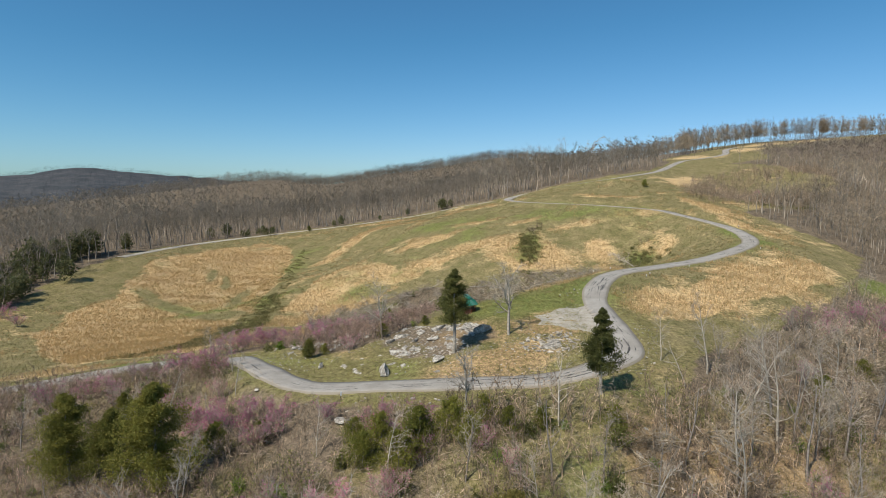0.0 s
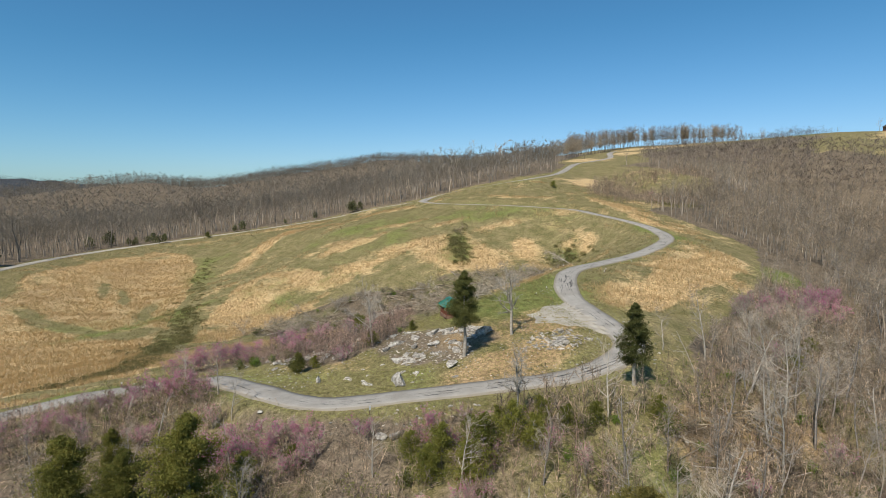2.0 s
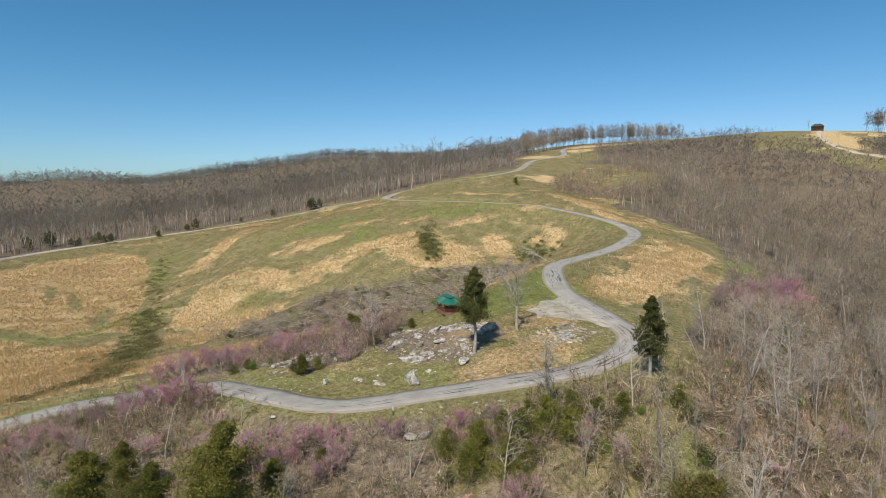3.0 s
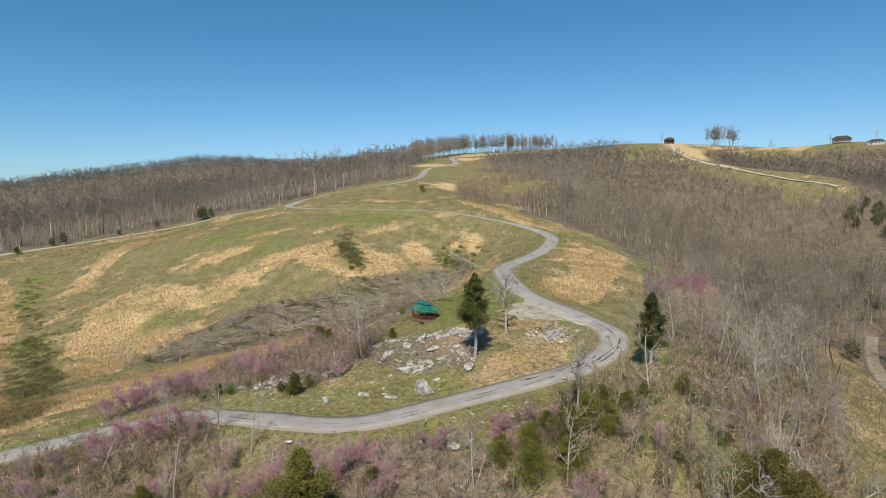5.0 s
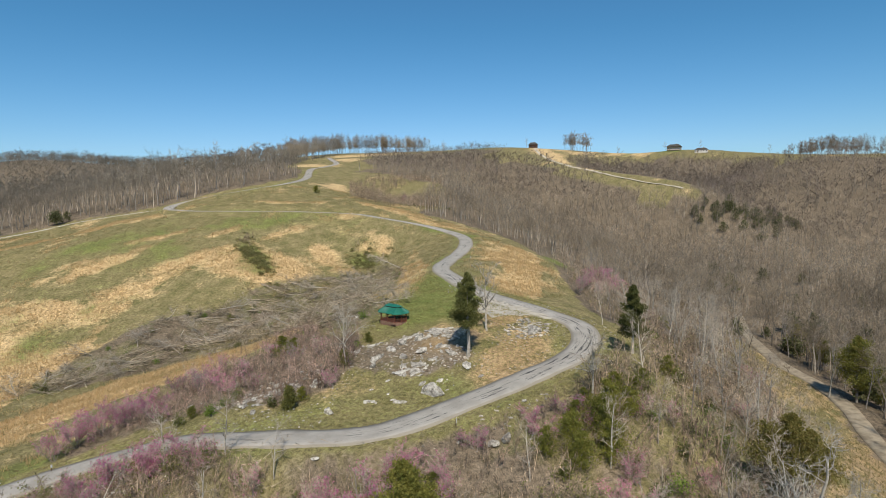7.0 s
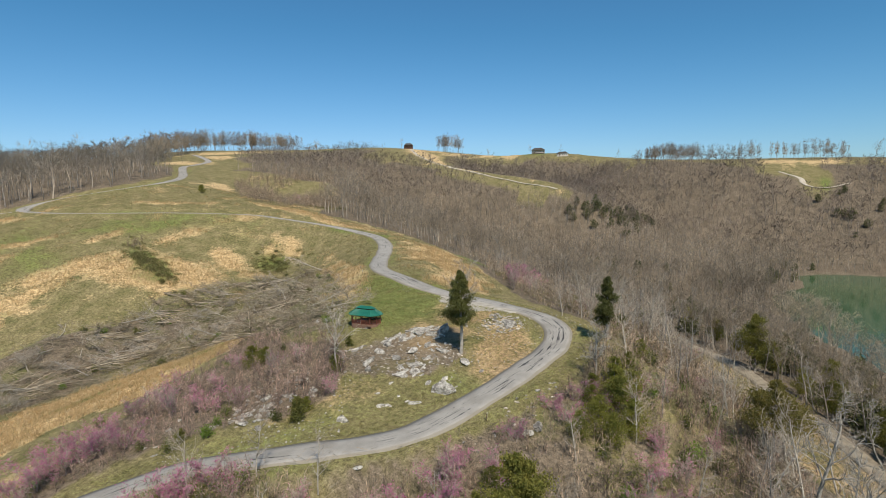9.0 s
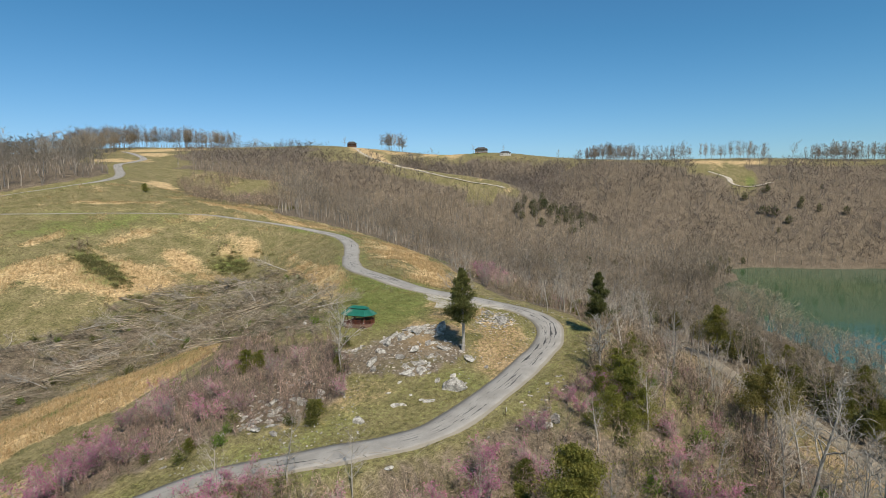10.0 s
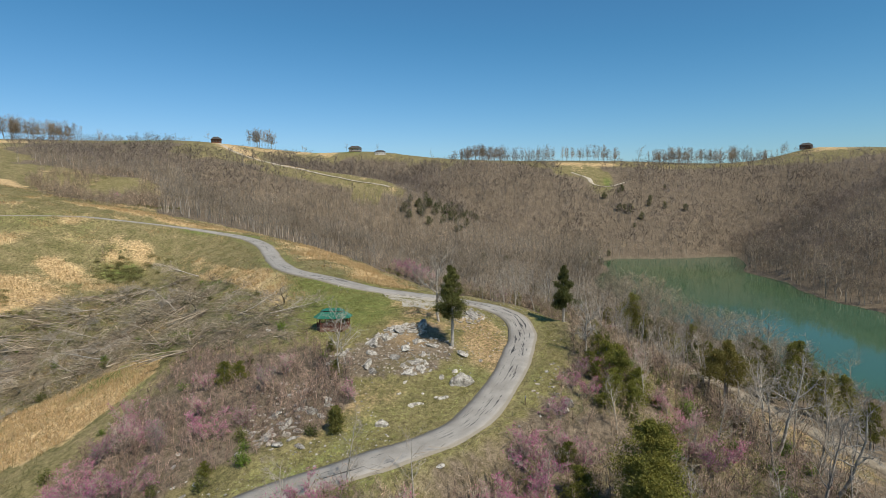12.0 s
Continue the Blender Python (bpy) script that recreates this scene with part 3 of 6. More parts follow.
def build_ground():
    gx, gy = axis(-135, 130, 1.7, 4600), axis(50, 340, 1.8, 4500)
    x, y = np.meshgrid(gx, gy)
    z = height(x, y, 0.16)
    verts = np.stack([x.ravel(), y.ravel(), z.ravel()], 1)
    w = len(gx)
    i = (np.arange(len(gy) - 1)[:, None] * w + np.arange(w - 1)[None]).ravel()
    SHEET.extend((gx, gy, z))
    me = mesh_of("ground", verts, np.stack([i, i + 1, i + w + 1, i + w], 1), [MAT_GROUND], smooth=True)
    att = me.attributes.new("cover", "FLOAT_COLOR", "POINT")
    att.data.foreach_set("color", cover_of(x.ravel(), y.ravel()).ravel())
    return tagged(new("ground", me), "rolling hillside of dry tan and green grass with wooded slopes", "ground", kind="structure")


build_ground()


def strip(name, lane, half, lift, mat, label, category):
    """A paved or gravel lane draped over the land, with thickness at its edges."""
    d = np.gradient(lane[:, :2], axis=0)
    side = np.stack([-d[:, 1], d[:, 0]], 1) / np.linalg.norm(d, axis=1)[:, None]
    run = np.r_[0, np.cumsum(np.linalg.norm(np.diff(lane[:, :2], axis=0), axis=1))]
    rng = np.random.default_rng(len(lane))
    across = np.array([-1.0, -0.97, -0.5, 0.0, 0.5, 0.97, 1.0])
    rise = np.array([-0.35, 0.0, 0.05, 0.08, 0.05, 0.0, -0.35])
    rag = 1 + 0.035 * np.convolve(rng.normal(size=len(lane)), np.ones(3) / 2, "same")
    verts, uvs = [], []
    for a, r in zip(across, rise):
        xy = lane[:, :2] + side * (a * half * (rag if abs(a) > 0.6 else 1 + 0 * rag))[:, None]
        verts.append(np.c_[xy, lane[:, 2] + lift + r])
        uvs.append(np.c_[np.full(len(lane), a * half), run])
    verts, uvs = np.stack(verts, 1).reshape(-1, 3), np.stack(uvs, 1).reshape(-1, 2)
    k = len(across)
    i = (np.arange(len(lane) - 1)[:, None] * k + np.arange(k - 1)[None]).ravel()
    faces = np.stack([i, i + k, i + k + 1, i + 1], 1)
    me = mesh_of(name, verts, faces[:, ::-1], [mat], smooth=True)
    layer = me.uv_layers.new(name="lane")
    loops = np.zeros(len(me.loops), int)
    me.loops.foreach_get("vertex_index", loops)
    layer.data.foreach_set("uv", uvs[loops].ravel())
    return tagged(new(name, me), label, category, kind="structure")


strip("road", LANES[0], 2.75, 0.03, MAT_ASPHALT, "winding grey asphalt lane with dark crack-sealing streaks", "road")
strip("road", LANES[1], 3.0, 0.10, MAT_GRAVEL, "pale gravel lane along the edge of the woods", "road")
MAT_DRIVE = plain("cream_gravel", (0.42, 0.36, 0.275), (0.53, 0.465, 0.375), 3.0, 0.95)
MAT_DIRT = plain("brown_gravel_track", (0.21, 0.17, 0.118), (0.34, 0.285, 0.205), 1.5, 0.95)
strip("road", LANES[2], 1.8, 0.03, MAT_DIRT, "narrow gravel track through bare woods above the lake", "road")


def drape(points, step):
    line = curve_points([(x, y, 0) for x, y, *_ in points], step)
    gx, gy, z = SHEET
    i, j = np.searchsorted(gx, line[:, 0]) - 1, np.searchsorted(gy, line[:, 1]) - 1
    u, v = (line[:, 0] - gx[i]) / (gx[i + 1] - gx[i]), (line[:, 1] - gy[j]) / (gy[j + 1] - gy[j])
    line[:, 2] = (z[j, i] * (1 - u) + z[j, i + 1] * u) * (1 - v) + (z[j + 1, i] * (1 - u) + z[j + 1, i + 1] * u) * v
    return line


strip("road", drape(SPUR_ROAD, 4.0), 2.8, 0.15, MAT_DRIVE, "pale drive running down a wooded spur", "road")
strip("road", drape([(520, 45), (508, 30), (497, 27), (492, 20), (494, 8), (505, -6)], 3.0), 2.4, 0.15, MAT_DRIVE, "pale gravel loop drive on a far hillside", "road")

# the gravel pull-off beside the bend
bm = bmesh.new()
ring = [(32.0, 116.0), (28.0, 112.5), (23.5, 110.8), (21.0, 107.2), (17.6, 106.0), (18.8, 103.0), (17.4, 100.6), (20.5, 99.6), (23.0, 97.2), (26.6, 97.8), (30.0, 94.0), (31.2, 104.0)]
loop = curve_points([(x, y, 0) for x, y in ring + ring[:1]], 1.2)[:-1]
centre = np.array([24.5, 103.5])
rows = []
for f in (1.0, 0.94, 0.6, 0.25):
    xy = centre + (loop[:, :2] - centre) * f
    z = height(xy[:, 0], xy[:, 1]) + (0.05 if f < 1 else -0.1)
    rows.append([bm.verts.new((*p, q)) for p, q in zip(xy, z)])
for a, b in zip(rows, rows[1:]):
    for i in range(len(a)):
        j = (i + 1) % len(a)
        bm.faces.new((a[i], a[j], b[j], b[i]))
bm.faces.new(rows[-1])
tagged(part("pavement", (bm, MAT_GRAVEL)), "broken pale gravel pull-off beside the lane", "pavement", kind="structure")

bm = bmesh.new()
bmesh.ops.create_grid(bm, x_segments=1, y_segments=1, size=4600, matrix=pose(0, 0, LAKE))
tagged(part("water", (bm, MAT_WATER)), "still green lake water between wooded shores", "lake", kind="structure")

# ---- trees ----


def grow(rng, out, p, d, length, r, level, cfg):
    """Adds one branch and its children to out, as rows of start, end, two radii and level."""
    n = cfg["segs"][level]
    step = length / n
    start = r
    for i in range(n):
        d = d + rng.normal(size=3) * cfg["wob"][level]
        d[2] += cfg["up"][level]
        d = d / np.linalg.norm(d)
        q = p + d * step
        r1 = start * (1 - (i + 1) / n * (1 - cfg["taper"]))
        out.append((*p, *q, r, r1, level))
        if level + 1 < len(cfg["segs"]) and (i + 1) / n > cfg["clear"][level]:
            for _ in range(cfg["kids"][level]):
                a, tilt = rng.uniform(0, 6.283), radians(rng.uniform(*cfg["angle"][level]))
                u = np.cross(d, (0.3, 0.5, 0.8) if abs(d[2]) > 0.9 else (0, 0, 1.0))
                u = u / np.linalg.norm(u)
                v = np.cross(d, u)
                c = d * math.cos(tilt) + (u * math.cos(a) + v * math.sin(a)) * math.sin(tilt)
                far = (i + 1) / n
                grow(rng, out, p + (q - p) * rng.uniform(0.2, 1), c, length * cfg["len"][level] * rng.uniform(0.6, 1.2) * (1.25 - 0.6 * far), r1 * cfg["thin"][level], level + 1, cfg)
        p, r = q, r1


def prisms(segs, sides):
    """Triangles for branch segments: tapered prisms with that many sides, or with 2 a flat sliver."""
    s = np.asarray(segs, float)
    a, b, ra, rb = s[:, 0:3], s[:, 3:6], s[:, 6], s[:, 7]
    d = b - a
    d = d / (np.linalg.norm(d, axis=1)[:, None] + 1e-9)
    ref = np.where(np.abs(d[:, 2:3]) > 0.9, np.array([[1.0, 0, 0]]), np.array([[0, 0, 1.0]]))
    u = np.cross(d, ref)
    u = u / np.linalg.norm(u, axis=1)[:, None]
    v = np.cross(d, u)
    if sides == 2:
        spin = (np.arange(len(s)) * 2.4)[:, None]
        u = u * np.cos(spin) + v * np.sin(spin)
        verts = np.stack([a - u * ra[:, None], a + u * ra[:, None], b], 1).reshape(-1, 3)
        return verts, np.arange(len(verts)).reshape(-1, 3)
    ang = np.arange(sides) * 2 * math.pi / sides
    ring = u[:, None] * np.cos(ang)[None, :, None] + v[:, None] * np.sin(ang)[None, :, None]
    va, vb = a[:, None] + ring * ra[:, None, None], b[:, None] + ring * rb[:, None, None]
    verts = np.concatenate([va, vb], 1).reshape(-1, 3)
    base = np.arange(len(s))[:, None, None] * 2 * sides
    i = np.arange(sides)
    j = (i + 1) % sides
    t = np.concatenate([np.stack([i, j, j + sides], 1), np.stack([i, j + sides, i + sides], 1)])
    return verts, (base + t[None]).reshape(-1, 3)


def joined(parts):
    vs, fs, ms, n = [], [], [], 0
    for v, f, m in parts:
        vs.append(v), fs.append(f + n), ms.append(np.full(len(f), m))
        n += len(v)
    return np.vstack(vs), np.vstack(fs), np.concatenate(ms)


def flakes(rng, centres, size, stretch=1.0, up=0.0):
    """A small triangle of leaf or blossom at each centre."""
    n = len(centres)
    d = rng.normal(size=(n, 3))
    d[:, 2] += up
    d = d / np.linalg.norm(d, axis=1)[:, None]
    e = np.cross(d, rng.normal(size=(n, 3)))
    e = e / np.linalg.norm(e, axis=1)[:, None]
    s = (size * rng.uniform(0.6, 1.4, n))[:, None]
    verts = np.stack([centres - e * s * 0.5, centres + e * s * 0.5, centres + d * s * stretch], 1).reshape(-1, 3)
    return verts, np.arange(3 * n).reshape(-1, 3)


TALL = dict(segs=(7, 4, 2, 2), wob=(0.05, 0.14, 0.22, 0.25), up=(0.02, 0.10, 0.06, 0.0), taper=0.25, clear=(0.35, 0.15, 0.2), kids=(2, 2, 2), angle=((25, 60), (25, 60), (20, 60)), len=(0.42, 0.55, 0.5), thin=(0.6, 0.55, 0.5))
LONE = dict(TALL, wob=(0.07, 0.18, 0.25, 0.25), clear=(0.32, 0.15, 0.2), len=(0.5, 0.55, 0.5), thin=(0.72, 0.68, 0.6), taper=0.35)
SAPLING = dict(segs=(6, 3, 2), wob=(0.07, 0.15, 0.2), up=(0.03, 0.12, 0.05), taper=0.2, clear=(0.2, 0.1), kids=(2, 2), angle=((20, 55), (20, 60)), len=(0.38, 0.5), thin=(0.5, 0.55))
SNAG = dict(segs=(8, 5, 3), wob=(0.07, 0.22, 0.3), up=(0.02, 0.12, 0.05), taper=0.3, clear=(0.4, 0.25), kids=(1, 1), angle=((30, 70), (30, 70)), len=(0.40, 0.5), thin=(0.6, 0.55))


def skeleton_of(seed, cfg, tall, radius, stems=1, lean=0.0):
    rng = np.random.default_rng(seed)
    out = []
    for s in range(stems):
        d = np.array([rng.normal() * lean, rng.normal() * lean, 1.0])
        grow(rng, out, np.array([rng.normal() * 0.12 * (stems > 1), rng.normal() * 0.12 * (stems > 1), -0.15]), d / np.linalg.norm(d), tall * rng.uniform(0.8, 1.0), radius, 0, cfg)
    return np.array(out)


def bare_tree(name, seed, cfg, tall, radius, trunk_mat, twig_mat, label, category, stems=1, lean=0.05, twig=0.012, blossom=None, blooms=0, flake=0.1, group=""):
    """A leafless tree: trunk and limbs, and a crown of twigs (with blossom or leaves where given)."""
    s = skeleton_of(seed, cfg, tall, radius, stems, lean)
    rng = np.random.default_rng(seed + 7)
    low = s[s[:, 8] <= 1]
    v, f = prisms(low, 4)
    root = tagged(new(name), label, category, group)
    part("trunk", mesh_of("trunk", v, f, [trunk_mat], smooth=True), root)
    top = s[s[:, 8] >= 2].copy()
    top[:, 6:8] = np.maximum(top[:, 6:8], twig)
    mid, fine = top[top[:, 8] < 3], top[top[:, 8] >= 3]
    parts = [(*prisms(mid, 3), 0)]
    if len(fine):
        parts.append((*prisms(fine, 2), 0))
    extra = []
    for a in fine if len(fine) else mid:
        for _ in range(1 if len(fine) else 2):
            p = a[:3] + (a[3:6] - a[:3]) * rng.uniform(0.2, 1)
            e = a[3:6] - a[:3]
            e = e / (np.linalg.norm(e) + 1e-6) + rng.normal(size=3) * 0.6
            extra.append((*p, *(p + e * rng.uniform(0.2, 0.5)), twig, 0, 3))
    parts.append((*prisms(extra, 2), 0))
    mats = [twig_mat]
    if blossom:
        pick = np.array(extra)[rng.integers(0, len(extra), blooms)]
        c = pick[:, :3] + (pick[:, 3:6] - pick[:, :3]) * rng.uniform(0, 1, (blooms, 1)) + rng.normal(size=(blooms, 3)) * 0.05
        parts.append((*flakes(rng, c, flake), 1))
        mats.append(blossom)
    v, f, m = joined(parts)
    part("crown", mesh_of("crown", v, f, mats, m), root)
    return root


def cedar_tree(name, seed, tall, wide, clear, label, mat=None, leaves=2600, size=0.34, point=2.0, group="", ragged=0.3, boughs_of=60, tight=0.16, base=0.5, bark=None):
    """An eastern red cedar: trunk, and a dense uneven crown of sprays on short boughs."""
    rng = np.random.default_rng(seed)
    root = tagged(new(name), label, "tree", group)
    n, segs, c = 9, [], np.zeros(3)
    c[2] = -0.2
    for i in range(n):
        q = np.array([rng.normal() * 0.05, rng.normal() * 0.05, (i + 1) / n * tall * 0.96]) + (c * (1, 1, 0))
        segs.append((*c, *q, 0.022 * tall * (1 - i / n) + 0.03, 0.022 * tall * (1 - (i + 1) / n) + 0.02, 0))
        c = q
    v, f = prisms(segs, 7)
    part("trunk", mesh_of("trunk", v, f, [bark or MAT_BARK], smooth=True), root)
    boughs, pts = [], []
    k = boughs_of
    for b in range(k):
        t = (b + rng.uniform(0, 1)) / k
        z = clear + (tall - clear) * t
        prof = max(0.08, (1 - t) ** (1 / point) * min(1, base + t * 2.6))
        a, reach = rng.uniform(0, 6.283), wide * prof * rng.uniform(1 - ragged * 1.5, 1 + ragged)
        tip = np.array([math.cos(a) * reach, math.sin(a) * reach, z + reach * rng.uniform(0.05, 0.5)])
        boughs.append((0, 0, z - 0.3, *tip, 0.03, 0.01, 1))
        m = int(leaves / k)
        along = rng.beta(2.2, 1.3, m)[:, None]
        pts.append(np.array([0, 0, z]) + (tip - (0, 0, z)) * along + rng.normal(size=(m, 3)) * (0.13 + tight * reach) * np.array([1, 1, 0.8]))
    v, f, m = joined([(*prisms(boughs, 3), 0), (*flakes(rng, np.vstack(pts), size, 1.5, 0.5), 1)])
    part("crown", mesh_of("crown", v, f, [MAT_BARK, mat or MAT_CEDAR], m), root)
    return root


def leaf_bush(name, seed, tall, wide, mat, label, leaves=700, size=0.2, group=""):
    rng = np.random.default_rng(seed)
    root = tagged(new(name), label, "bush", group)
    stems, pts = [], []
    for i in range(16):
        a, t = rng.uniform(0, 6.283), rng.uniform(0.1, 1.0)
        tip = np.array([math.cos(a) * wide * t, math.sin(a) * wide * t, tall * (1 - 0.5 * t * t) * rng.uniform(0.6, 1.1)])
        stems.append((0, 0, -0.1, *tip, 0.03, 0.008, 0))
        m = leaves // 16
        pts.append(tip * rng.uniform(0.3, 1.05, (m, 1)) + rng.normal(size=(m, 3)) * 0.22 * wide)
    pts = np.vstack(pts)
    pts[:, 2] = np.abs(pts[:, 2])
    part("woody_base", mesh_of("woody_base", *prisms(stems, 4), [MAT_BARK]), root)
    part("foliage", mesh_of("foliage", *flakes(rng, pts, size, 1.2, 0.2), [mat]), root)
    return root


def at(x, y, turn=0.0, size=1.0, sink=0.0, tip=0.0):
    return pose(x, y, ground_at(x, y) - sink, 0, tip, turn) @ Matrix.Diagonal((size, size, size, 1))


def put(root, m):
    root.matrix_basis = m
    return root


def plant(proto, m):
    """A copy of a tree at pose m, which may be scaled."""
    ob = copy_thing(proto, m)
    ob.matrix_basis = m
    return ob


def scatter(poly, cell, seed, keep=None):
    """Jittered places inside a tract."""
    p = np.array(poly)
    rng = np.random.default_rng(seed)
    gx, gy = np.meshgrid(np.arange(p[:, 0].min(), p[:, 0].max(), cell), np.arange(p[:, 1].min(), p[:, 1].max(), cell))
    x, y = gx.ravel() + rng.uniform(-0.5, 0.5, gx.size) * cell, gy.ravel() + rng.uniform(-0.5, 0.5, gx.size) * cell
    ok = inside(x, y, list(poly))
    if keep is not None:
        ok &= keep(x, y)
    return x[ok], y[ok]


def sheet_height(x, y):
    """Height of the ground mesh itself, whose cells grow with distance."""
    gx, gy, z = SHEET
    i, j = np.clip(np.searchsorted(gx, x) - 1, 0, len(gx) - 2), np.clip(np.searchsorted(gy, y) - 1, 0, len(gy) - 2)
    u, v = (x - gx[i]) / (gx[i + 1] - gx[i]), (y - gy[j]) / (gy[j + 1] - gy[j])
    return (z[j, i] * (1 - u) + z[j, i + 1] * u) * (1 - v) + (z[j + 1, i] * (1 - u) + z[j + 1, i + 1] * u) * v


def forest(name, protos, x, y, lo, hi, seed, mats, label, category="woods", uneven=0.35, gaps=-9.0):
    """Many trees in one mesh, turned and sized at random."""
    rng = np.random.default_rng(seed)
    z = height(x, y)
    z = np.where(np.hypot(x, y - 150) > 300, np.minimum(z, sheet_height(x, y)), z)
    up = z > LAKE + 0.25
    for lane in LANES:
        up &= near_lane(x, y, lane)[0] > 4.0
    up &= drift(x, y, seed + 50) > gaps
    x, y, z = x[up], y[up], z[up]
    swell = 1 + uneven * (2 * value_noise(x, y, 13, seed + 60) - 1)
    vs, fs, ms, n = [], [], [], 0
    which = rng.integers(0, len(protos), len(x))
    for k, (v, f, *kind) in enumerate(protos):
        i = np.flatnonzero(which == k)
        a, s, w = rng.uniform(0, 6.283, len(i)), rng.uniform(lo, hi, len(i)) * swell[i], rng.uniform(0.85, 1.2, len(i))
        c, d = np.cos(a), np.sin(a)
        px = (v[None, :, 0] * c[:, None] - v[None, :, 1] * d[:, None]) * (s * w)[:, None] + x[i, None]
        py = (v[None, :, 0] * d[:, None] + v[None, :, 1] * c[:, None]) * (s * w)[:, None] + y[i, None]
        pz = v[None, :, 2] * s[:, None] + z[i, None]
        vs.append(np.stack([px, py, pz], -1).reshape(-1, 3))
        ms.append(np.tile(kind[0] if kind else np.zeros(len(f), int), len(i)))
        fs.append((f[None] + (np.arange(len(i)) * len(v))[:, None, None] + n).reshape(-1, 3))
        n += len(i) * len(v)
    return tagged(new(name, mesh_of(name, np.vstack(vs), np.vstack(fs), mats, np.concatenate(ms))), label, category, kind="stuff")



# trees that stand alone
put(cedar_tree("cedar_tree", 3, 14.3, 2.95, 5.0, "tall dark green cedar with a bare lower trunk on rocks", MAT_DARK_CEDAR, 26000, 0.14, 1.5, ragged=0.3, boughs_of=50, tight=0.11, base=0.75, bark=MAT_PALE_BARK), at(2.1, 93.1))
put(cedar_tree("cedar_tree", 5, 11.4, 2.9, 2.6, "dark green cedar below the bend of the lane", MAT_DARK_CEDAR, 24000, 0.14, 1.35, ragged=0.35, boughs_of=60, tight=0.10, base=0.85, bark=MAT_PALE_BARK), at(21.7, 72.9))
put(cedar_tree("cedar_tree", 8, 3.4, 1.3, 0.2, "small bushy green cedar at the foot of the outcrop", MAT_CEDAR, 3600, 0.16), at(-25.7, 104.6))
put(bare_tree("bare_tree", 11, LONE, 12.6, 0.3, MAT_PALE_BARK, MAT_PALE_BARK, "leafless grey tree beside the gravel pull-off", "tree", twig=0.024), at(12, 97.3))
put(bare_tree("bare_tree", 12, LONE, 11.5, 0.17, MAT_PALE_BARK, MAT_PALE_BARK, "slender leafless tree with fine pale twigs", "tree", twig=0.02), at(-12, 109))
put(bare_tree("bare_tree", 13, LONE, 10.5, 0.2, MAT_PALE_BARK, MAT_PALE_BARK, "leafless pale tree just below the lane", "tree", twig=0.022), at(3, 69.8))
OLIVE = cedar_tree("cedar_tree", 21, 11.8, 4.6, 1.3, "broad olive-green cedar among bare brush", MAT_OLIVE, 40000, 0.12, 1.6, group="olive cedars", ragged=0.36, boughs_of=62, tight=0.13, base=0.68)
put(OLIVE, at(-35.7, 66.1, 0, 1.22))
for x, y, size, turn in ((-49.5, 70.3, 1.05, 80), (-48.8, 82, 0.62, 200), (-43.2, 69.5, 0.85, 20)):
    plant(OLIVE, at(x, y, turn, size))

LAKESIDE = cedar_tree("cedar_tree", 25, 11.0, 3.1, 2.6, "dark green cedar on the bank above the lake", MAT_OLIVE, 14000, 0.15, 1.8, group="lakeside cedars", ragged=0.45)
put(LAKESIDE, at(66, 20, 40, 1.1))
PINE = cedar_tree("pine_tree", 27, 12.6, 3.9, 5.6, "yellow-olive pine with bare lower trunk above a track", MAT_PINE, 16000, 0.16, 1.5, group="pines above the track", ragged=0.5, boughs_of=30, tight=0.13, base=0.8)
put(PINE, at(7, 45.8, 40))
plant(PINE, at(10.5, 44.5, 160, 0.85))
for x, y, size, turn in ((24, 22.5, 1.0, 40), (33, 25, 0.9, 120), (30, 16, 1.0, 200), (47, 17.6, 1.35, 280), (58, 14, 1.25, 330), (52, 23, 1.1, 180), (82, 50, 1.3, 90), (62, 28, 0.9, 15), (76, 34, 0.95, 100), (38, 14, 0.9, 330), (42, 28.5, 0.75, 10), (16, 18, 0.8, 80), (57, 35, 0.8, 200), (70, 40, 0.7, 300), (86, 46, 0.75, 20), (100, 55, 0.7, 70), (112, 62, 0.8, 140), (50, 25, 0.7, 60), (128, 72, 0.8, 250)):
    plant(LAKESIDE, at(x, y, turn, size))
MAT_DEAD = plain("bleached_dead_wood", (0.20, 0.18, 0.148), (0.42, 0.385, 0.33), 0.6, spread=0.25)
DEAD = [bare_tree("dead_tree", 400 + i, dict(SNAG, wob=(0.12, 0.3, 0.35), kids=(2, 2)), 11.5, 0.2, MAT_DEAD, MAT_DEAD, "bleached dead tree with crooked limbs above the lake", "tree", group="bleached dead trees", lean=0.15, twig=0.02) for i in range(3)]
for i, (x, y, size) in enumerate(((-18.9, 40.7, 1.4), (-5.8, 42.3, 1.45), (10, 38, 0.85), (31, 30, 1.0), (62, 38, 0.9), (-31, 61.5, 0.6), (-19, 58.5, 0.45), (81, 55, 0.9), (5, 28, 0.9))):
    m = at(x, y, 77 * i, size)
    put(DEAD[i], m) if i < 3 else plant(DEAD[i % 3], m)

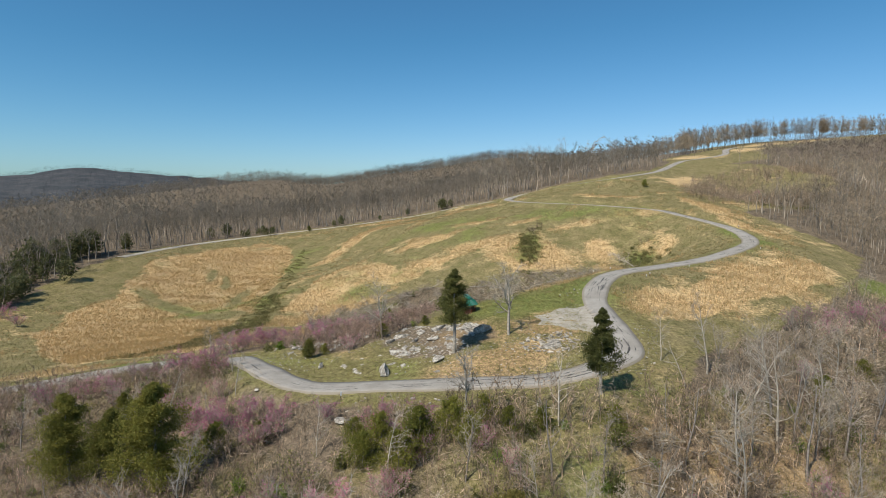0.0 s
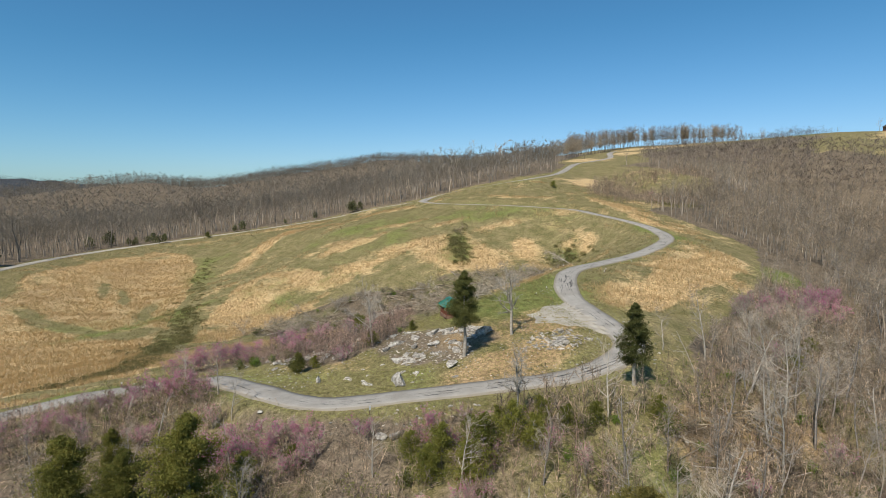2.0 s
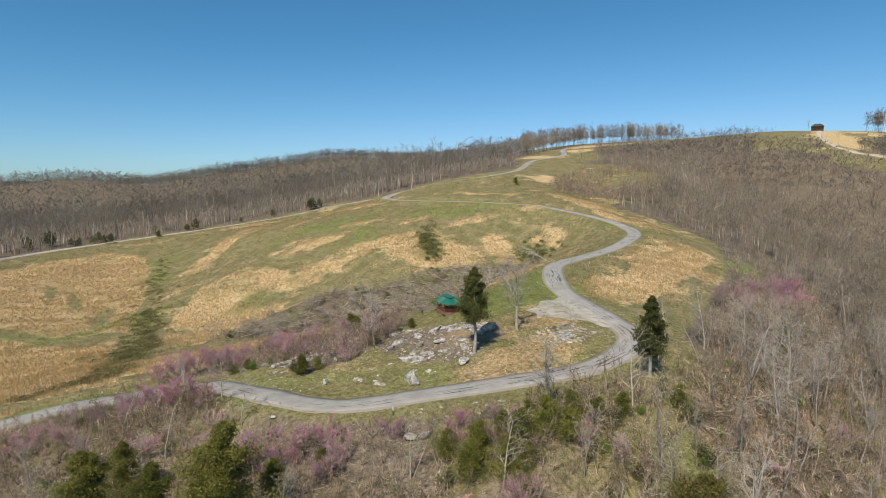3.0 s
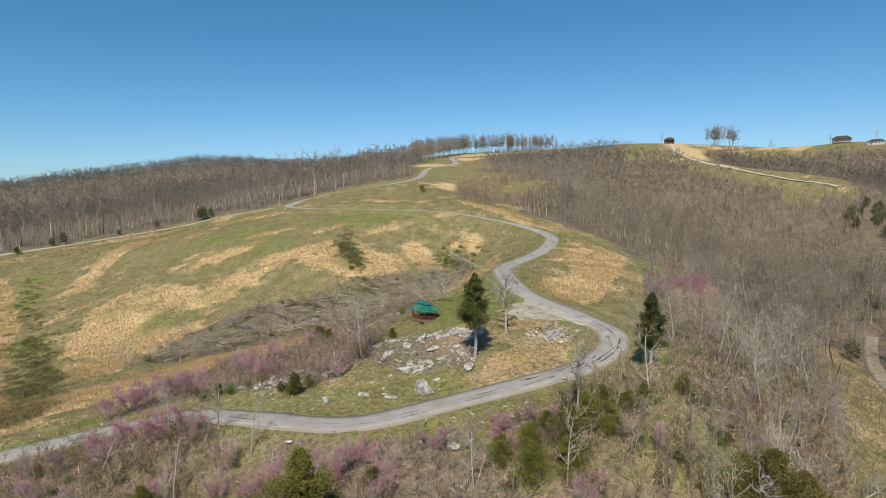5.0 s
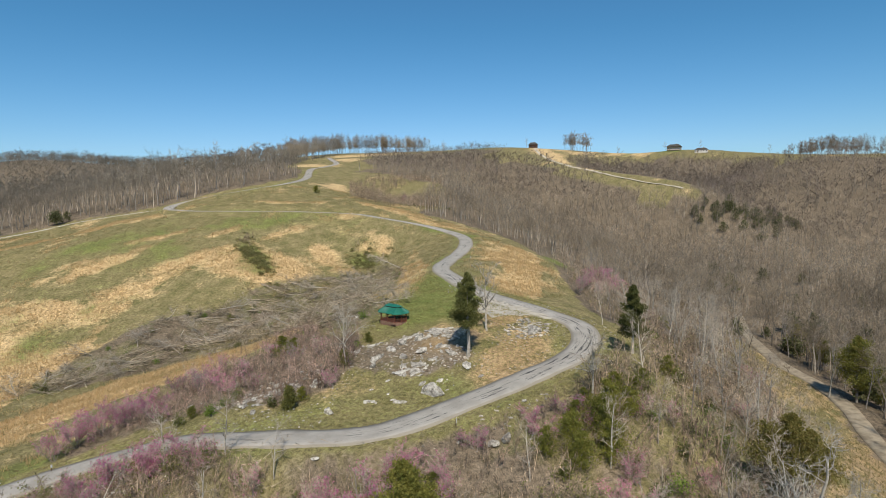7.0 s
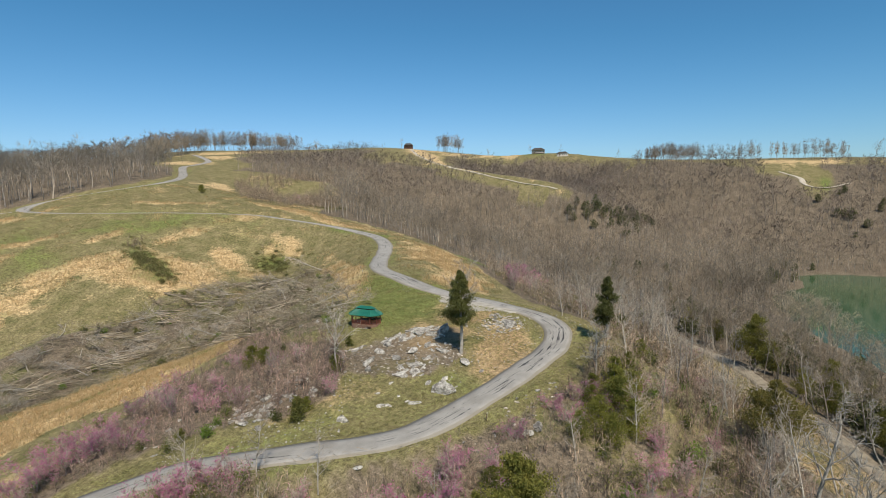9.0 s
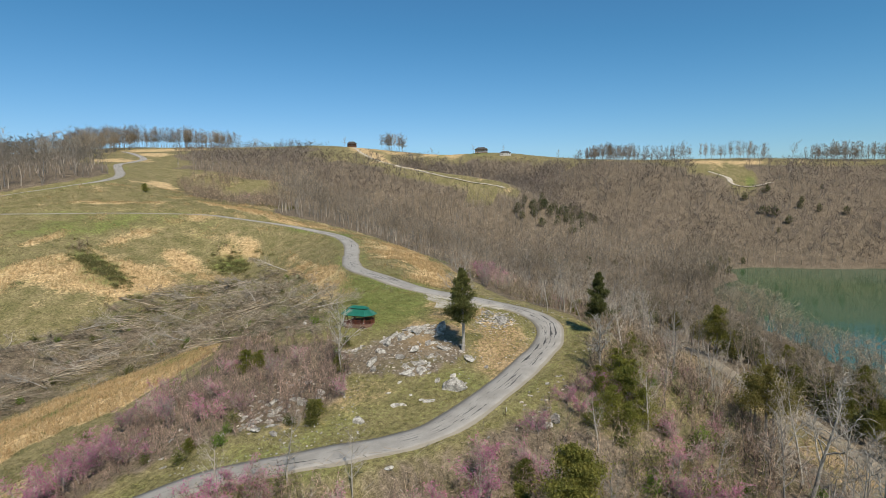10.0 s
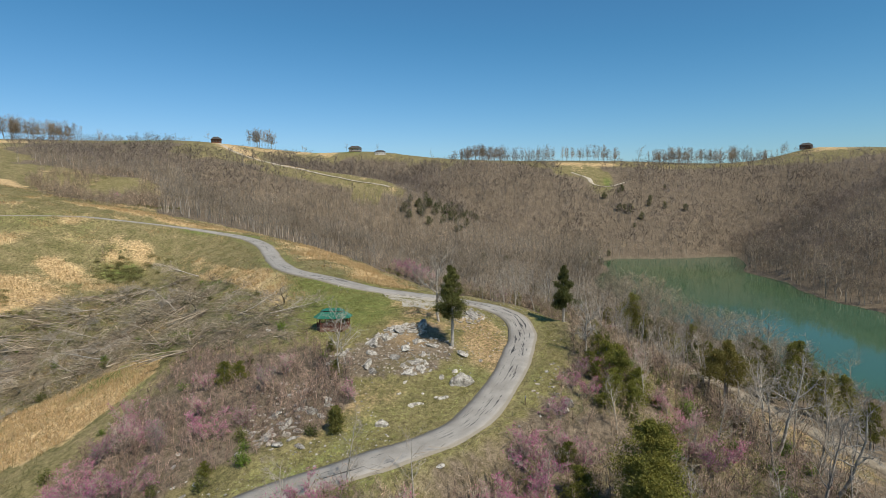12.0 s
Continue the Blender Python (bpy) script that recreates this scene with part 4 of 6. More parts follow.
# ---- young evergreens, brush and blossom on the slope ----
DARK = cedar_tree("cedar_tree", 31, 5.6, 2.7, 0.2, "young green cedar in brush below the lane", MAT_YOUNG, 6500, 0.14, 1.7, group="young cedars", ragged=0.45, boughs_of=40, tight=0.14, base=0.75)
put(DARK, at(-2.8, 64.9))
for x, y, size, turn in ((-7.5, 66.5, 0.8, 40), (-11, 68, 0.65, 100), (1.5, 66.5, 0.85, 160), (5.5, 67.5, 0.7, 220), (-5, 62.5, 0.9, 280), (8.5, 66, 0.6, 10), (13, 67, 0.55, 70), (-9.5, 64, 0.8, 75), (3.5, 64.5, 0.75, 190), (-31, 73, 0.8, 130), (-25, 74, 0.6, 15), (0.5, 69.5, 0.5, 200), (-3.5, 68.5, 0.6, 300), (22, 67, 0.6, 30), (-47, 104, 0.5, 60),
                         (-44, 101.5, 0.4, 190), (-13.5, 128, 0.7, 250), (-12.2, 126, 0.55, 20), (-35, 118, 0.35, 80), (-12, 109.5, 0.5, 300), (-3.5, 113.5, 0.35, 5), (112, 311.7, 0.75, 50), (-94, 393, 0.7, 90), (60, 84, 0.8, 10), (75, 96, 0.8, 100), (-22.8, 105.6, 0.4, 50)):
    plant(DARK, at(x, y, turn, size))
REDBUD = [bare_tree("redbud", 41 + i, SAPLING, 4.6, 0.06, MAT_BARK, MAT_TWIG, "multi-stemmed redbud with magenta blossom on bare twigs", "tree", stems=5, lean=0.55, twig=0.014, blossom=MAT_REDBUD, blooms=n, flake=0.095, group="redbuds")
          for i, n in enumerate((2700, 1300, 600))]
PLACES = ((-47.5, 103, 0, 1.25), (-51.5, 105, 0, 1.0), (-45, 129, 0, 1.15), (-31.5, 87, 0, 1.0), (92, 124, 1, 1.2), (98, 125, 0, 1.3), (104, 127, 0, 1.4), (110, 129, 0, 1.5), (84, 120, 1, 1.1), (78, 117, 2, 1.1), (115, 130, 0, 1.4), (73, 114, 2, 1.1), (120, 133, 0, 1.4), (101, 121, 0, 1.2), (-55, 107, 1, 0.8), (-42, 102.5, 0, 0.9), (-24.5, 79.5, 0, 0.8), (-3, 69.5, 0, 0.8), (-12, 57.5, 0, 0.9), (-6, 58, 1, 0.9), (-40, 86, 1, 0.9), (-26, 134, 0, 0.9), (-14, 131, 1, 0.8), (-38, 127, 0, 1.0), (-31, 137, 1, 1.0), (-46, 103.5, 0, 1.0), (-54, 103.5, 1, 0.9), (-42, 98.5, 1, 0.9), (-30.8, 89.5, 1, 0.85), (-22.6, 73.6, 1, 0.9), (-8, 72.8, 0, 0.65), (-4.7, 66.5, 0, 0.8), (-18, 58, 1, 0.9), (-48.7, 128.7, 0, 1.2), (-27.3, 122.8, 0, 1.0),
          (-40, 132, 1, 1.1), (-48, 131, 1, 1.0), (-29, 134, 2, 1.0), (-22, 139, 1, 1.0), (-17.8, 104.4, 1, 0.75), (-16, 120, 2, 0.9), (-30, 128, 2, 1.0), (-21, 127, 1, 0.8), (-60, 100, 1, 1.0), (-56, 92, 2, 1.0), (-38, 92, 2, 0.9), (-35, 84, 2, 0.9),
          (-48, 90, 1, 1.0), (-62, 108, 2, 0.9), (95, 117, 1, 1.1), (108, 123, 0, 1.3), (86, 116, 2, 1.0), (60, 88, 2, 1.0), (-10, 55, 2, 0.9), (2, 52, 1, 0.8), (-26, 80, 2, 0.8), (-70, 96, 1, 1.1), (-168, 208, 0, 1.4), (-160, 190, 1, 1.3),
          (-155, 200, 1, 1.2), (165, 297, 1, 1.1), (-25, 118, 1, 0.7), (-2.3, 62.8, 1, 0.8), (45, 62, 2, 1.0), (30, 58, 1, 0.8), (-16.5, 74.8, 0, 0.7), (-29.5, 77, 0, 1.3), (-34, 80, 0, 1.2), (-37, 83.5, 1, 1.2), (-26, 73, 1, 1.0), (-20, 56, 0, 1.0), (-17, 52.5, 0, 0.9), (-24, 84, 2, 0.9), (4, 63.5, 1, 0.8), (-43, 129, 0, 1.1), (-37, 134, 0, 1.0), (-52, 126, 1, 0.9), (-44, 106, 1, 0.8), (-57, 106, 1, 0.8), (-12, 118, 2, 0.8), (-65, 100, 0, 0.9), (-9, 70.5, 0, 0.7), (-36, 95, 1, 0.8), (8, 60, 2, 0.8), (103, 117, 1, 1.1), (80, 112, 2, 1.0))
for i, root in enumerate(REDBUD):
    here = [p for p in PLACES if p[2] == i and near_lane(np.array([p[0]]), np.array([p[1]]), LANES[0])[0][0] > (7.5 if -36 < p[0] < 30 else 5.0)]
    put(root, at(here[0][0], here[0][1], 0, here[0][3]))
    for n, (x, y, _, size) in enumerate(here[1:]):
        plant(root, at(x, y, 67 * n, size))

NEAR_WOOD = [(30, 70), (44, 90), (70, 112), (108, 144), (140, 150), (150, 110), (110, 60), (60, 36), (20, 22), (-20, 28), (-30, 45), (0, 52), (20, 64)]
MAT_BRUSH = plain("grey_brown_brush", (0.125, 0.09, 0.06), (0.44, 0.335, 0.235), 0.9, spread=0.6, island=True, patch=9.0)
MAT_MAUVE = plain("mauve_budding_twigs", (0.15, 0.102, 0.078), (0.44, 0.31, 0.24), 0.9, spread=0.55, island=True, patch=7.0)


def thin_tree(seed, cfg, tall, radius, stems, lean, twig):
    """A leafless sapling or tree as one light mesh, for thickets."""
    s = skeleton_of(seed, cfg, tall, radius, stems, lean)
    s[:, 6:8] = np.maximum(s[:, 6:8], twig)
    big, small = s[s[:, 8] < 1], s[s[:, 8] >= 1]
    rng = np.random.default_rng(seed)
    extra = []
    for a in small[small[:, 8] >= small[:, 8].max()]:
        e = a[3:6] - a[:3]
        e = e / (np.linalg.norm(e) + 1e-6) + rng.normal(size=3) * 0.6
        extra.append((*a[3:6], *(a[3:6] + e * rng.uniform(0.25, 0.6)), twig, 0, 3))
    v, f, _ = joined([(*prisms(big, 3), 0), (*prisms(small, 2), 0), (*prisms(extra, 2), 0)])
    return v, f


WHIP = dict(segs=(3, 2, 1), wob=(0.10, 0.2, 0.2), up=(0.03, 0.14, 0.05), taper=0.3, clear=(0.2, 0.1), kids=(2, 2), angle=((20, 55), (20, 60)), len=(0.42, 0.55), thin=(0.6, 0.6))
SAPLINGS = [thin_tree(200 + i, WHIP, 4.2, 0.045, 1 + (i + 1) % 2, 0.22, 0.027) for i in range(8)]
MAT_BUD = plain("small_unfolding_leaves", (0.13, 0.145, 0.035), (0.24, 0.235, 0.07), 1.0, spread=0.35, island=True, thin=0.4)


def budding(seed, many, size):
    """A sapling whose twigs carry small new leaves."""
    v, f = thin_tree(seed, WHIP, 3.2, 0.035, 2, 0.35, 0.02)
    r = np.random.default_rng(seed)
    c = v[r.integers(0, len(v), many)]
    c = c[c[:, 2] > 0.25] + r.normal(size=(len(c[c[:, 2] > 0.25]), 3)) * 0.16
    return joined([(v, f, 0), (*flakes(r, c, size), 1)])


BUDDING = [budding(220 + i, 90, 0.14) for i in range(6)]
verge = lambda x, y: near_lane(x, y, LANES[0])[0] > np.where(x > -36, 8.0, 5.0)
off_track = lambda x, y: (near_lane(x, y, LANES[2])[0] > 7) & ~inside(x, y, OPEN_BANK)
forest("brush", SAPLINGS, *scatter(SLOPE, 1.75, 21, lambda x, y: off_track(x, y) & verge(x, y) & (np.hypot(x - 23, y - 74) > 6)), 0.35, 1.2, 22, [MAT_BRUSH], "dense leafless brush and saplings below the lane", "brush", 0.5, -0.10)
forest("brush", SAPLINGS, *scatter(SLOPE, 1.75, 27, lambda x, y: off_track(x, y) & verge(x, y) & (np.hypot(x - 23, y - 74) > 6)), 0.25, 1.0, 28, [MAT_MAUVE], "budding mauve shrubs below the lane", "brush", 0.5, -0.02)
forest("brush", SAPLINGS, *scatter(SLOPE, 1.9, 18, lambda x, y: off_track(x, y) & verge(x, y) & (x < -24)), 0.3, 0.9, 17, [MAT_MAUVE], "grey-mauve brush thick along the lower lane", "brush", 0.5)
forest("brush", BUDDING, *scatter(SLOPE, 2.3, 29, lambda x, y: off_track(x, y) & verge(x, y)), 0.3, 1.1, 30, [MAT_BRUSH, MAT_BUD], "budding olive-green shrubs below the lane", "brush", 0.5, -0.05)
forest("brush", BUDDING, *scatter(NEAR_WOOD, 5.0, 19, off_track), 0.4, 1.2, 20, [MAT_BRUSH, MAT_BUD], "budding shrubs in the bare woods", "brush", 0.5, -0.05)
forest("brush", SAPLINGS, *scatter(THICKET, 1.15, 23), 0.25, 0.85, 24, [MAT_MAUVE], "thicket of bare and budding mauve shrubs", "brush", 0.4, -0.16)
forest("brush", SAPLINGS, *scatter(NEAR_WOOD, 3.3, 25, off_track), 0.6, 1.5, 26, [MAT_BRUSH], "leafless understorey of saplings in the woods", "brush")

BARE = [bare_tree("bare_tree", 60 + i, TALL if i % 3 else SNAG, 12.5, 0.19, MAT_PALE_BARK if i % 2 else MAT_BARK, MAT_TWIG if i % 3 else MAT_PALE_BARK, "leafless tree with grey trunk and open crown", "tree", group="bare trees on the slope", twig=0.014)
        for i in range(6)]
rng = np.random.default_rng(77)
px, py = scatter(NEAR_WOOD, 7.4, 31, lambda x, y: ~inside(x, y, OPEN_BANK))
spots = [(15, 67.7, 0.75), (47.3, 70.9, 0.9), (49.6, 70, 0.8), (83, 80, 1), (25.4, 53.7, 0.8), (-2.8, 46.4, 0.9), (-9, 37.6, 0.9), (-18.4, 57.7, 0.5), (7, 44, 0.85), (13, 47, 0.8), (43.5, 85.1, 0.6), (41, 73.2, 0.7), (35, 86, 0.55), (19, 51.5, 0.7), (-31, 62.5, 0.75), (44, 76, 0.95), (52, 78, 0.9), (46, 66, 1.0), (39, 66.5, 0.8), (55, 72, 1.0), (58, 81, 0.9), (62, 76, 1.0), (50, 84, 0.8), (36, 79, 0.6), (66, 90, 0.9)]
spots += [(x, y, rng.uniform(0.65, 1.1) * (0.55 if edge else 1.0)) for x, y, edge in zip(px, py, inside(px, py, WOOD_EDGE))]
sx, sy = scatter(SLOPE, 13.0, 33)
spots += [(x, y, rng.uniform(0.4, 0.7)) for x, y in zip(sx, sy)]
used = set()
for x, y, size in spots:
    if ground_at(x, y) < LAKE + 1 or min(near_lane(np.array([x]), np.array([y]), lane)[0][0] for lane in LANES) < 3.6:
        continue
    k = int(rng.integers(0, len(BARE)))
    m = at(x, y, rng.uniform(0, 360), size, tip=rng.uniform(-4, 4))
    if k in used:
        plant(BARE[k], m)
    else:
        put(BARE[k], m)
        used.add(k)

LEAFY = [leaf_bush("bush", 90 + i, 1.8, 1.3, m, "bush with fresh green leaves among bare brush", 560, 0.17, group="leafing bushes") for i, m in enumerate((MAT_LEAF, MAT_SHRUB))]
bx, by = scatter(SLOPE, 6.0, 35, lambda x, y: (drift(x, y, 43) > -0.08) | ((x > -32) & (x < 24) & (y < 66)))
for i, (x, y) in enumerate(zip(bx, by)):
    if near_lane(np.array([x]), np.array([y]), LANES[0])[0][0] < 7.5:
        continue
    m = at(x, y, 40 * i, rng.uniform(0.35, 1.0) * (1.5 if -32 < x < 22 and y < 66 else 1.0))
    put(LEAFY[i], m) if i < 2 else plant(LEAFY[i % 2], m)
for i, (x, y) in enumerate(zip(*scatter(BRUSH_PILE, 12, 37))):
    plant(LEAFY[i % 3 > 0], at(x, y, 70 * i, rng.uniform(0.5, 1.1)))
for i, (x, y) in enumerate(((-13, 136), (-7, 127), (-2, 140), (-28, 117), (-31, 115), (-38, 123), (-22, 144), (-33, 143), (-6, 114), (-27, 107.5), (-34, 113.5), (-37.5, 117))):
    plant(LEAFY[i % 2], at(x, y, 50 * i, rng.uniform(0.5, 1.0)))

# shrub clumps in the folds of the hill
MAT_FOLD = plain("dull_olive_brush", (0.118, 0.110, 0.044), (0.22, 0.19, 0.076), 1.5, spread=0.35, island=True, thin=0.3)
MAT_HOLLOW = plain("fresh_olive_brush", (0.135, 0.135, 0.050), (0.26, 0.235, 0.095), 1.5, spread=0.35, island=True, thin=0.4)
FOLDS = [leaf_bush("bush", 110 + i, 1.5, 1.9, MAT_HOLLOW, "dull olive shrub in a fold of the meadow", 420, 0.26, group="meadow shrubs") for i in range(2)]
hollows = ((37, 240, 2.6, 13, -12, 22), (80, 222, 6, 8, 20, 22), (104, 131, 6, 4, 30, 20), (168, 272, 12, 4, 0, 12), (62, 208, 6, 5, 0, 14))
gullies = ((-82, 315, 4, 26, 2, 34), (-78, 282, 5, 24, 6, 34), (-73, 235, 6, 24, 5, 80), (-69, 192, 7, 22, 4, 110), (-67, 160, 4.5, 15, 0, 70), (-74, 142, 12, 2.5, 30, 50))
green_folds = ((38, 243, 4.6, 15, -12, 120), (80, 223, 7, 9, 20, 90))


def strewn(tracts):
    """Places in long ovals, thickest in the middle."""
    return [(cx + a * math.cos(radians(turn)) - b * math.sin(radians(turn)), cy + a * math.sin(radians(turn)) + b * math.cos(radians(turn)))
            for cx, cy, rx, ry, turn, n in tracts for a, b in zip(rng.normal(size=n) * rx * 0.6, rng.normal(size=n) * ry * 0.6)]


for i, (x, y) in enumerate(strewn(hollows)):
    m = at(x, y, 50 * i, rng.uniform(0.35, 0.85), 0.15)
    put(FOLDS[i], m) if i < 2 else plant(FOLDS[i % 2], m)


def low_shrub(seed):
    r = np.random.default_rng(seed)
    a, d = r.uniform(0, 6.283, 170), np.sqrt(r.uniform(0, 1, 170))
    return flakes(r, np.c_[np.cos(a) * d * 2.2, np.sin(a) * d * 2.2, 0.05 + r.uniform(0, 1.3, 170) * (1 - 0.7 * d * d)], 0.24, 1.3, 0.5)


gx, gy = np.array(strewn(gullies)).T
forest("shrubs", [low_shrub(115 + i) for i in range(5)], gx, gy, 0.3, 0.8, 116, [MAT_FOLD], "low dull-olive shrubs along the drain of the meadow", "shrubs")
gx, gy = np.array(strewn(green_folds)).T
forest("shrubs", [low_shrub(115 + i) for i in range(5)], gx, gy, 0.35, 0.95, 117, [MAT_HOLLOW], "low olive-green shrubs in a fold of the meadow", "shrubs")
gx, gy = np.array(strewn(((41, 257, 3.5, 6, -12, 40), (84, 234, 4, 5, 0, 14)))).T
forest("brush", SAPLINGS, gx, gy, 0.25, 0.6, 118, [MAT_BRUSH], "bare brown brush at the head of a fold", "brush")

# ---- felled trees in the gully ----
FALLEN = [bare_tree("fallen_tree", 130 + i, dict(TALL, clear=(0.3, 0.1, 0.2)), 11, 0.16, MAT_PALE_BARK, MAT_TWIG, "felled leafless tree lying in the gully", "tree", group="felled trees", twig=0.02) for i in range(4)]
fx, fy = scatter(BRUSH_PILE, 10.5, 41)
fallen = [(-9, 212, 170), (-27, 191, 200), (-42, 198, 20), (11, 207, 160), (40, 205, 30), (22, 175, 60), (35, 60, 120), (52, 66, 300), (30, 48, 340), (66, 72, 150), (175, 295, 200), (185, 290, 180)] + [(x, y, rng.uniform(0, 360)) for x, y in zip(fx, fy)]
for i, (x, y, turn) in enumerate(fallen):
    m = pose(x, y, ground_at(x, y) + 0.5, 0, 0, turn) @ pose(0, 0, 0, 0, rng.uniform(74, 88), rng.uniform(0, 360)) @ Matrix.Scale(rng.uniform(0.7, 1.15), 4)
    put(FALLEN[i], m) if i < 4 else plant(FALLEN[i % 4], m)


def litter(name, poly, cell, seed, long, thick, mat, label, rise=0.5):
    """Loose sticks lying every way."""
    r = np.random.default_rng(seed)
    x, y = scatter(poly, cell, seed)
    z = height(x, y)
    d = r.normal(size=(len(x), 3)) * (1, 1, 0.35 if long < 5 else 0.1)
    d = d / np.linalg.norm(d, axis=1)[:, None] * (long * r.uniform(0.4, 1.3, len(x)))[:, None]
    c = np.c_[x, y, z + np.abs(d[:, 2]) * 0.5 + r.uniform(0, rise, len(x))]
    segs = np.c_[c - d / 2, c + d / 2, thick * r.uniform(0.5, 1.6, len(x)), thick * 0.4 * np.ones(len(x)), np.zeros(len(x))]
    return tagged(new(name, mesh_of(name, *prisms(segs, 3), [mat])), label, "branches", kind="stuff")


MAT_STICK = plain("weathered_sticks", (0.19, 0.145, 0.10), (0.38, 0.315, 0.235), 3.0, spread=0.5, island=True)
litter("cut_branches", BRUSH_PILE, 1.25, 51, 3.0, 0.03, MAT_STICK, "tangle of cut grey branches filling the gully", 0.9)
LIMB = dict(segs=(5, 4, 2), wob=(0.12, 0.22, 0.25), up=(0.0, 0.10, 0.05), taper=0.3, clear=(0.3, 0.1), kids=(2, 2), angle=((20, 55), (20, 55)), len=(0.45, 0.55), thin=(0.6, 0.6))


def laid(seed, tall=8.0, radius=0.085, twig=0.028):
    """A cut bough lying on its side, its branches fanned out."""
    v, f = thin_tree(seed, LIMB, tall, radius, 2, 0.25, twig)
    r = np.random.default_rng(seed)
    turn = np.array((Matrix.Rotation(radians(r.uniform(70, 84)), 3, "Y") @ Matrix.Rotation(r.uniform(0, 6.28), 3, "Z")))
    v = v @ turn.T - np.array([3.0, 0, -0.5])
    v[:, 2] = np.where(v[:, 2] < 0, v[:, 2] * 0.3, v[:, 2] * 0.55)
    return v, f


LAID = [laid(500 + i) for i in range(8)]
MAT_CUT = plain("cut_grey_boughs", (0.115, 0.086, 0.056), (0.27, 0.21, 0.14), 3.0, spread=0.6, island=True, patch=8.0)
forest("cut_boughs", LAID, *scatter(BRUSH_PILE, 5.8, 57), 0.5, 1.0, 58, [MAT_CUT], "cut leafy-grey boughs heaped along the gully", "branches", 0.4, -0.2)
BIG_LAID = [laid(520 + i, 11.5, 0.2, 0.055) for i in range(8)]
MAT_PALE_CUT = plain("bleached_boughs", (0.18, 0.148, 0.10), (0.42, 0.35, 0.25), 3.0, spread=0.4, island=True)
forest("cut_boughs", BIG_LAID, *scatter(BRUSH_PILE, 6.6, 59), 0.5, 1.05, 60, [MAT_PALE_CUT], "bleached felled crowns fanned out over the gully", "branches", 0.3, -0.12)


def felled_fan(seed, stems):
    """A felled multi-stemmed crown: long straight poles fanning out from one stump, a few forking."""
    r = np.random.default_rng(seed)
    segs = []
    for a in np.linspace(-0.9, 0.9, stems) + r.normal(size=stems) * 0.16:
        long, rise = r.uniform(7.0, 14.5), r.uniform(0.03, 0.18)
        d = np.array([math.cos(a), math.sin(a), rise])
        p = np.array([r.normal() * 0.4, r.normal() * 0.4, r.uniform(0.3, 0.7)])
        mid, tip = p + d * long * 0.55, p + d * long + (0, 0, -0.5)
        segs += [(*p, *mid, 0.115, 0.085, 0), (*mid, *tip, 0.085, 0.04, 0)]
        for side in (-1, 1):
            q, b = p + d * long * r.uniform(0.4, 0.8), a + side * r.uniform(0.3, 0.7)
            e = q + np.array([math.cos(b), math.sin(b), r.uniform(-0.05, 0.3)]) * long * r.uniform(0.2, 0.4)
            segs.append((*q, *e, 0.075, 0.03, 0))
    return prisms(np.array(segs), 4)


MAT_POLE = plain("bleached_poles", (0.21, 0.165, 0.112), (0.43, 0.355, 0.255), 2.0, spread=0.45, island=True)
for i, (x, y, turn) in enumerate(((29, 220, -40), (40, 219, -55), (56, 218, -100), (60, 209, -120), (22, 213, -75), (33, 212, -45), (3, 212, -50), (9, 204, -80), (-8, 197, -60), (-1, 198, -30), (52, 188, -150), (27, 157, 120), (12, 158, 40), (4, 146, 85), (-24, 196, -20), (-40, 200, -35), (18, 208, -20), (64, 200, 170), (40, 172, 150), (46, 206, 200))):
    v, f = felled_fan(540 + i, 8 + i % 5)
    m = pose(x, y, ground_at(x, y) + 0.1, 0, 0, turn)
    slope = m @ Vector((9, 0, 0))
    rise = (ground_at(slope.x, slope.y) - ground_at(x, y)) / 9
    v = v + np.c_[np.zeros((len(v), 2)), v[:, 0] * rise]
    fan = tagged(new("felled_tree", mesh_of("felled_tree", v, f, [MAT_POLE])), "felled tree with long bleached stems fanned over the brush", "tree", "felled trees")
    fan.matrix_basis = m
HEAP = [(22, 72), (36, 70), (40, 60), (30, 56), (22, 62)]
FELLED = [(68, 86), (74, 104), (88, 120), (100, 118), (92, 98), (78, 84)]
for n, tract in enumerate((HEAP, FELLED)):
    forest("cut_boughs", LAID, *scatter(tract, 3.4, 65 + n), 0.5, 1.0, 66 + n, [MAT_CUT], "cut grey boughs lying on the wooded slope", "branches")
    forest("cut_boughs", BIG_LAID, *scatter(tract, 6.0, 68 + n), 0.5, 1.0, 69 + n, [MAT_PALE_CUT], "bleached felled crowns lying on the slope", "branches")
    litter("cut_logs", tract, 3.4, 75 + n, 6.5, 0.10, MAT_PALE_BARK, "pale cut logs lying on the slope", 0.4)
litter("dead_sticks", SLOPE, 1.6, 52, 2.2, 0.03, MAT_STICK, "dead sticks and deadfall lying on the slope", 0.4)
forest("brush", SAPLINGS, *scatter(BRUSH_PILE, 3.4, 53), 0.2, 0.5, 54, [MAT_BRUSH], "low brush growing through cut branches", "brush")
SAPLING_STAND = [(128, 268), (122, 292), (140, 318), (165, 352), (200, 372), (232, 360), (230, 325), (205, 296), (178, 272), (152, 262)]
forest("brush", SAPLINGS, *scatter(SAPLING_STAND, 2.9, 55, lambda x, y: blob(x, y, 190, 320, 30, 13, 25) < 0.5), 0.7, 1.8, 56, [MAT_BRUSH], "stand of bare saplings on a knoll", "brush")

# ---- limestone ----


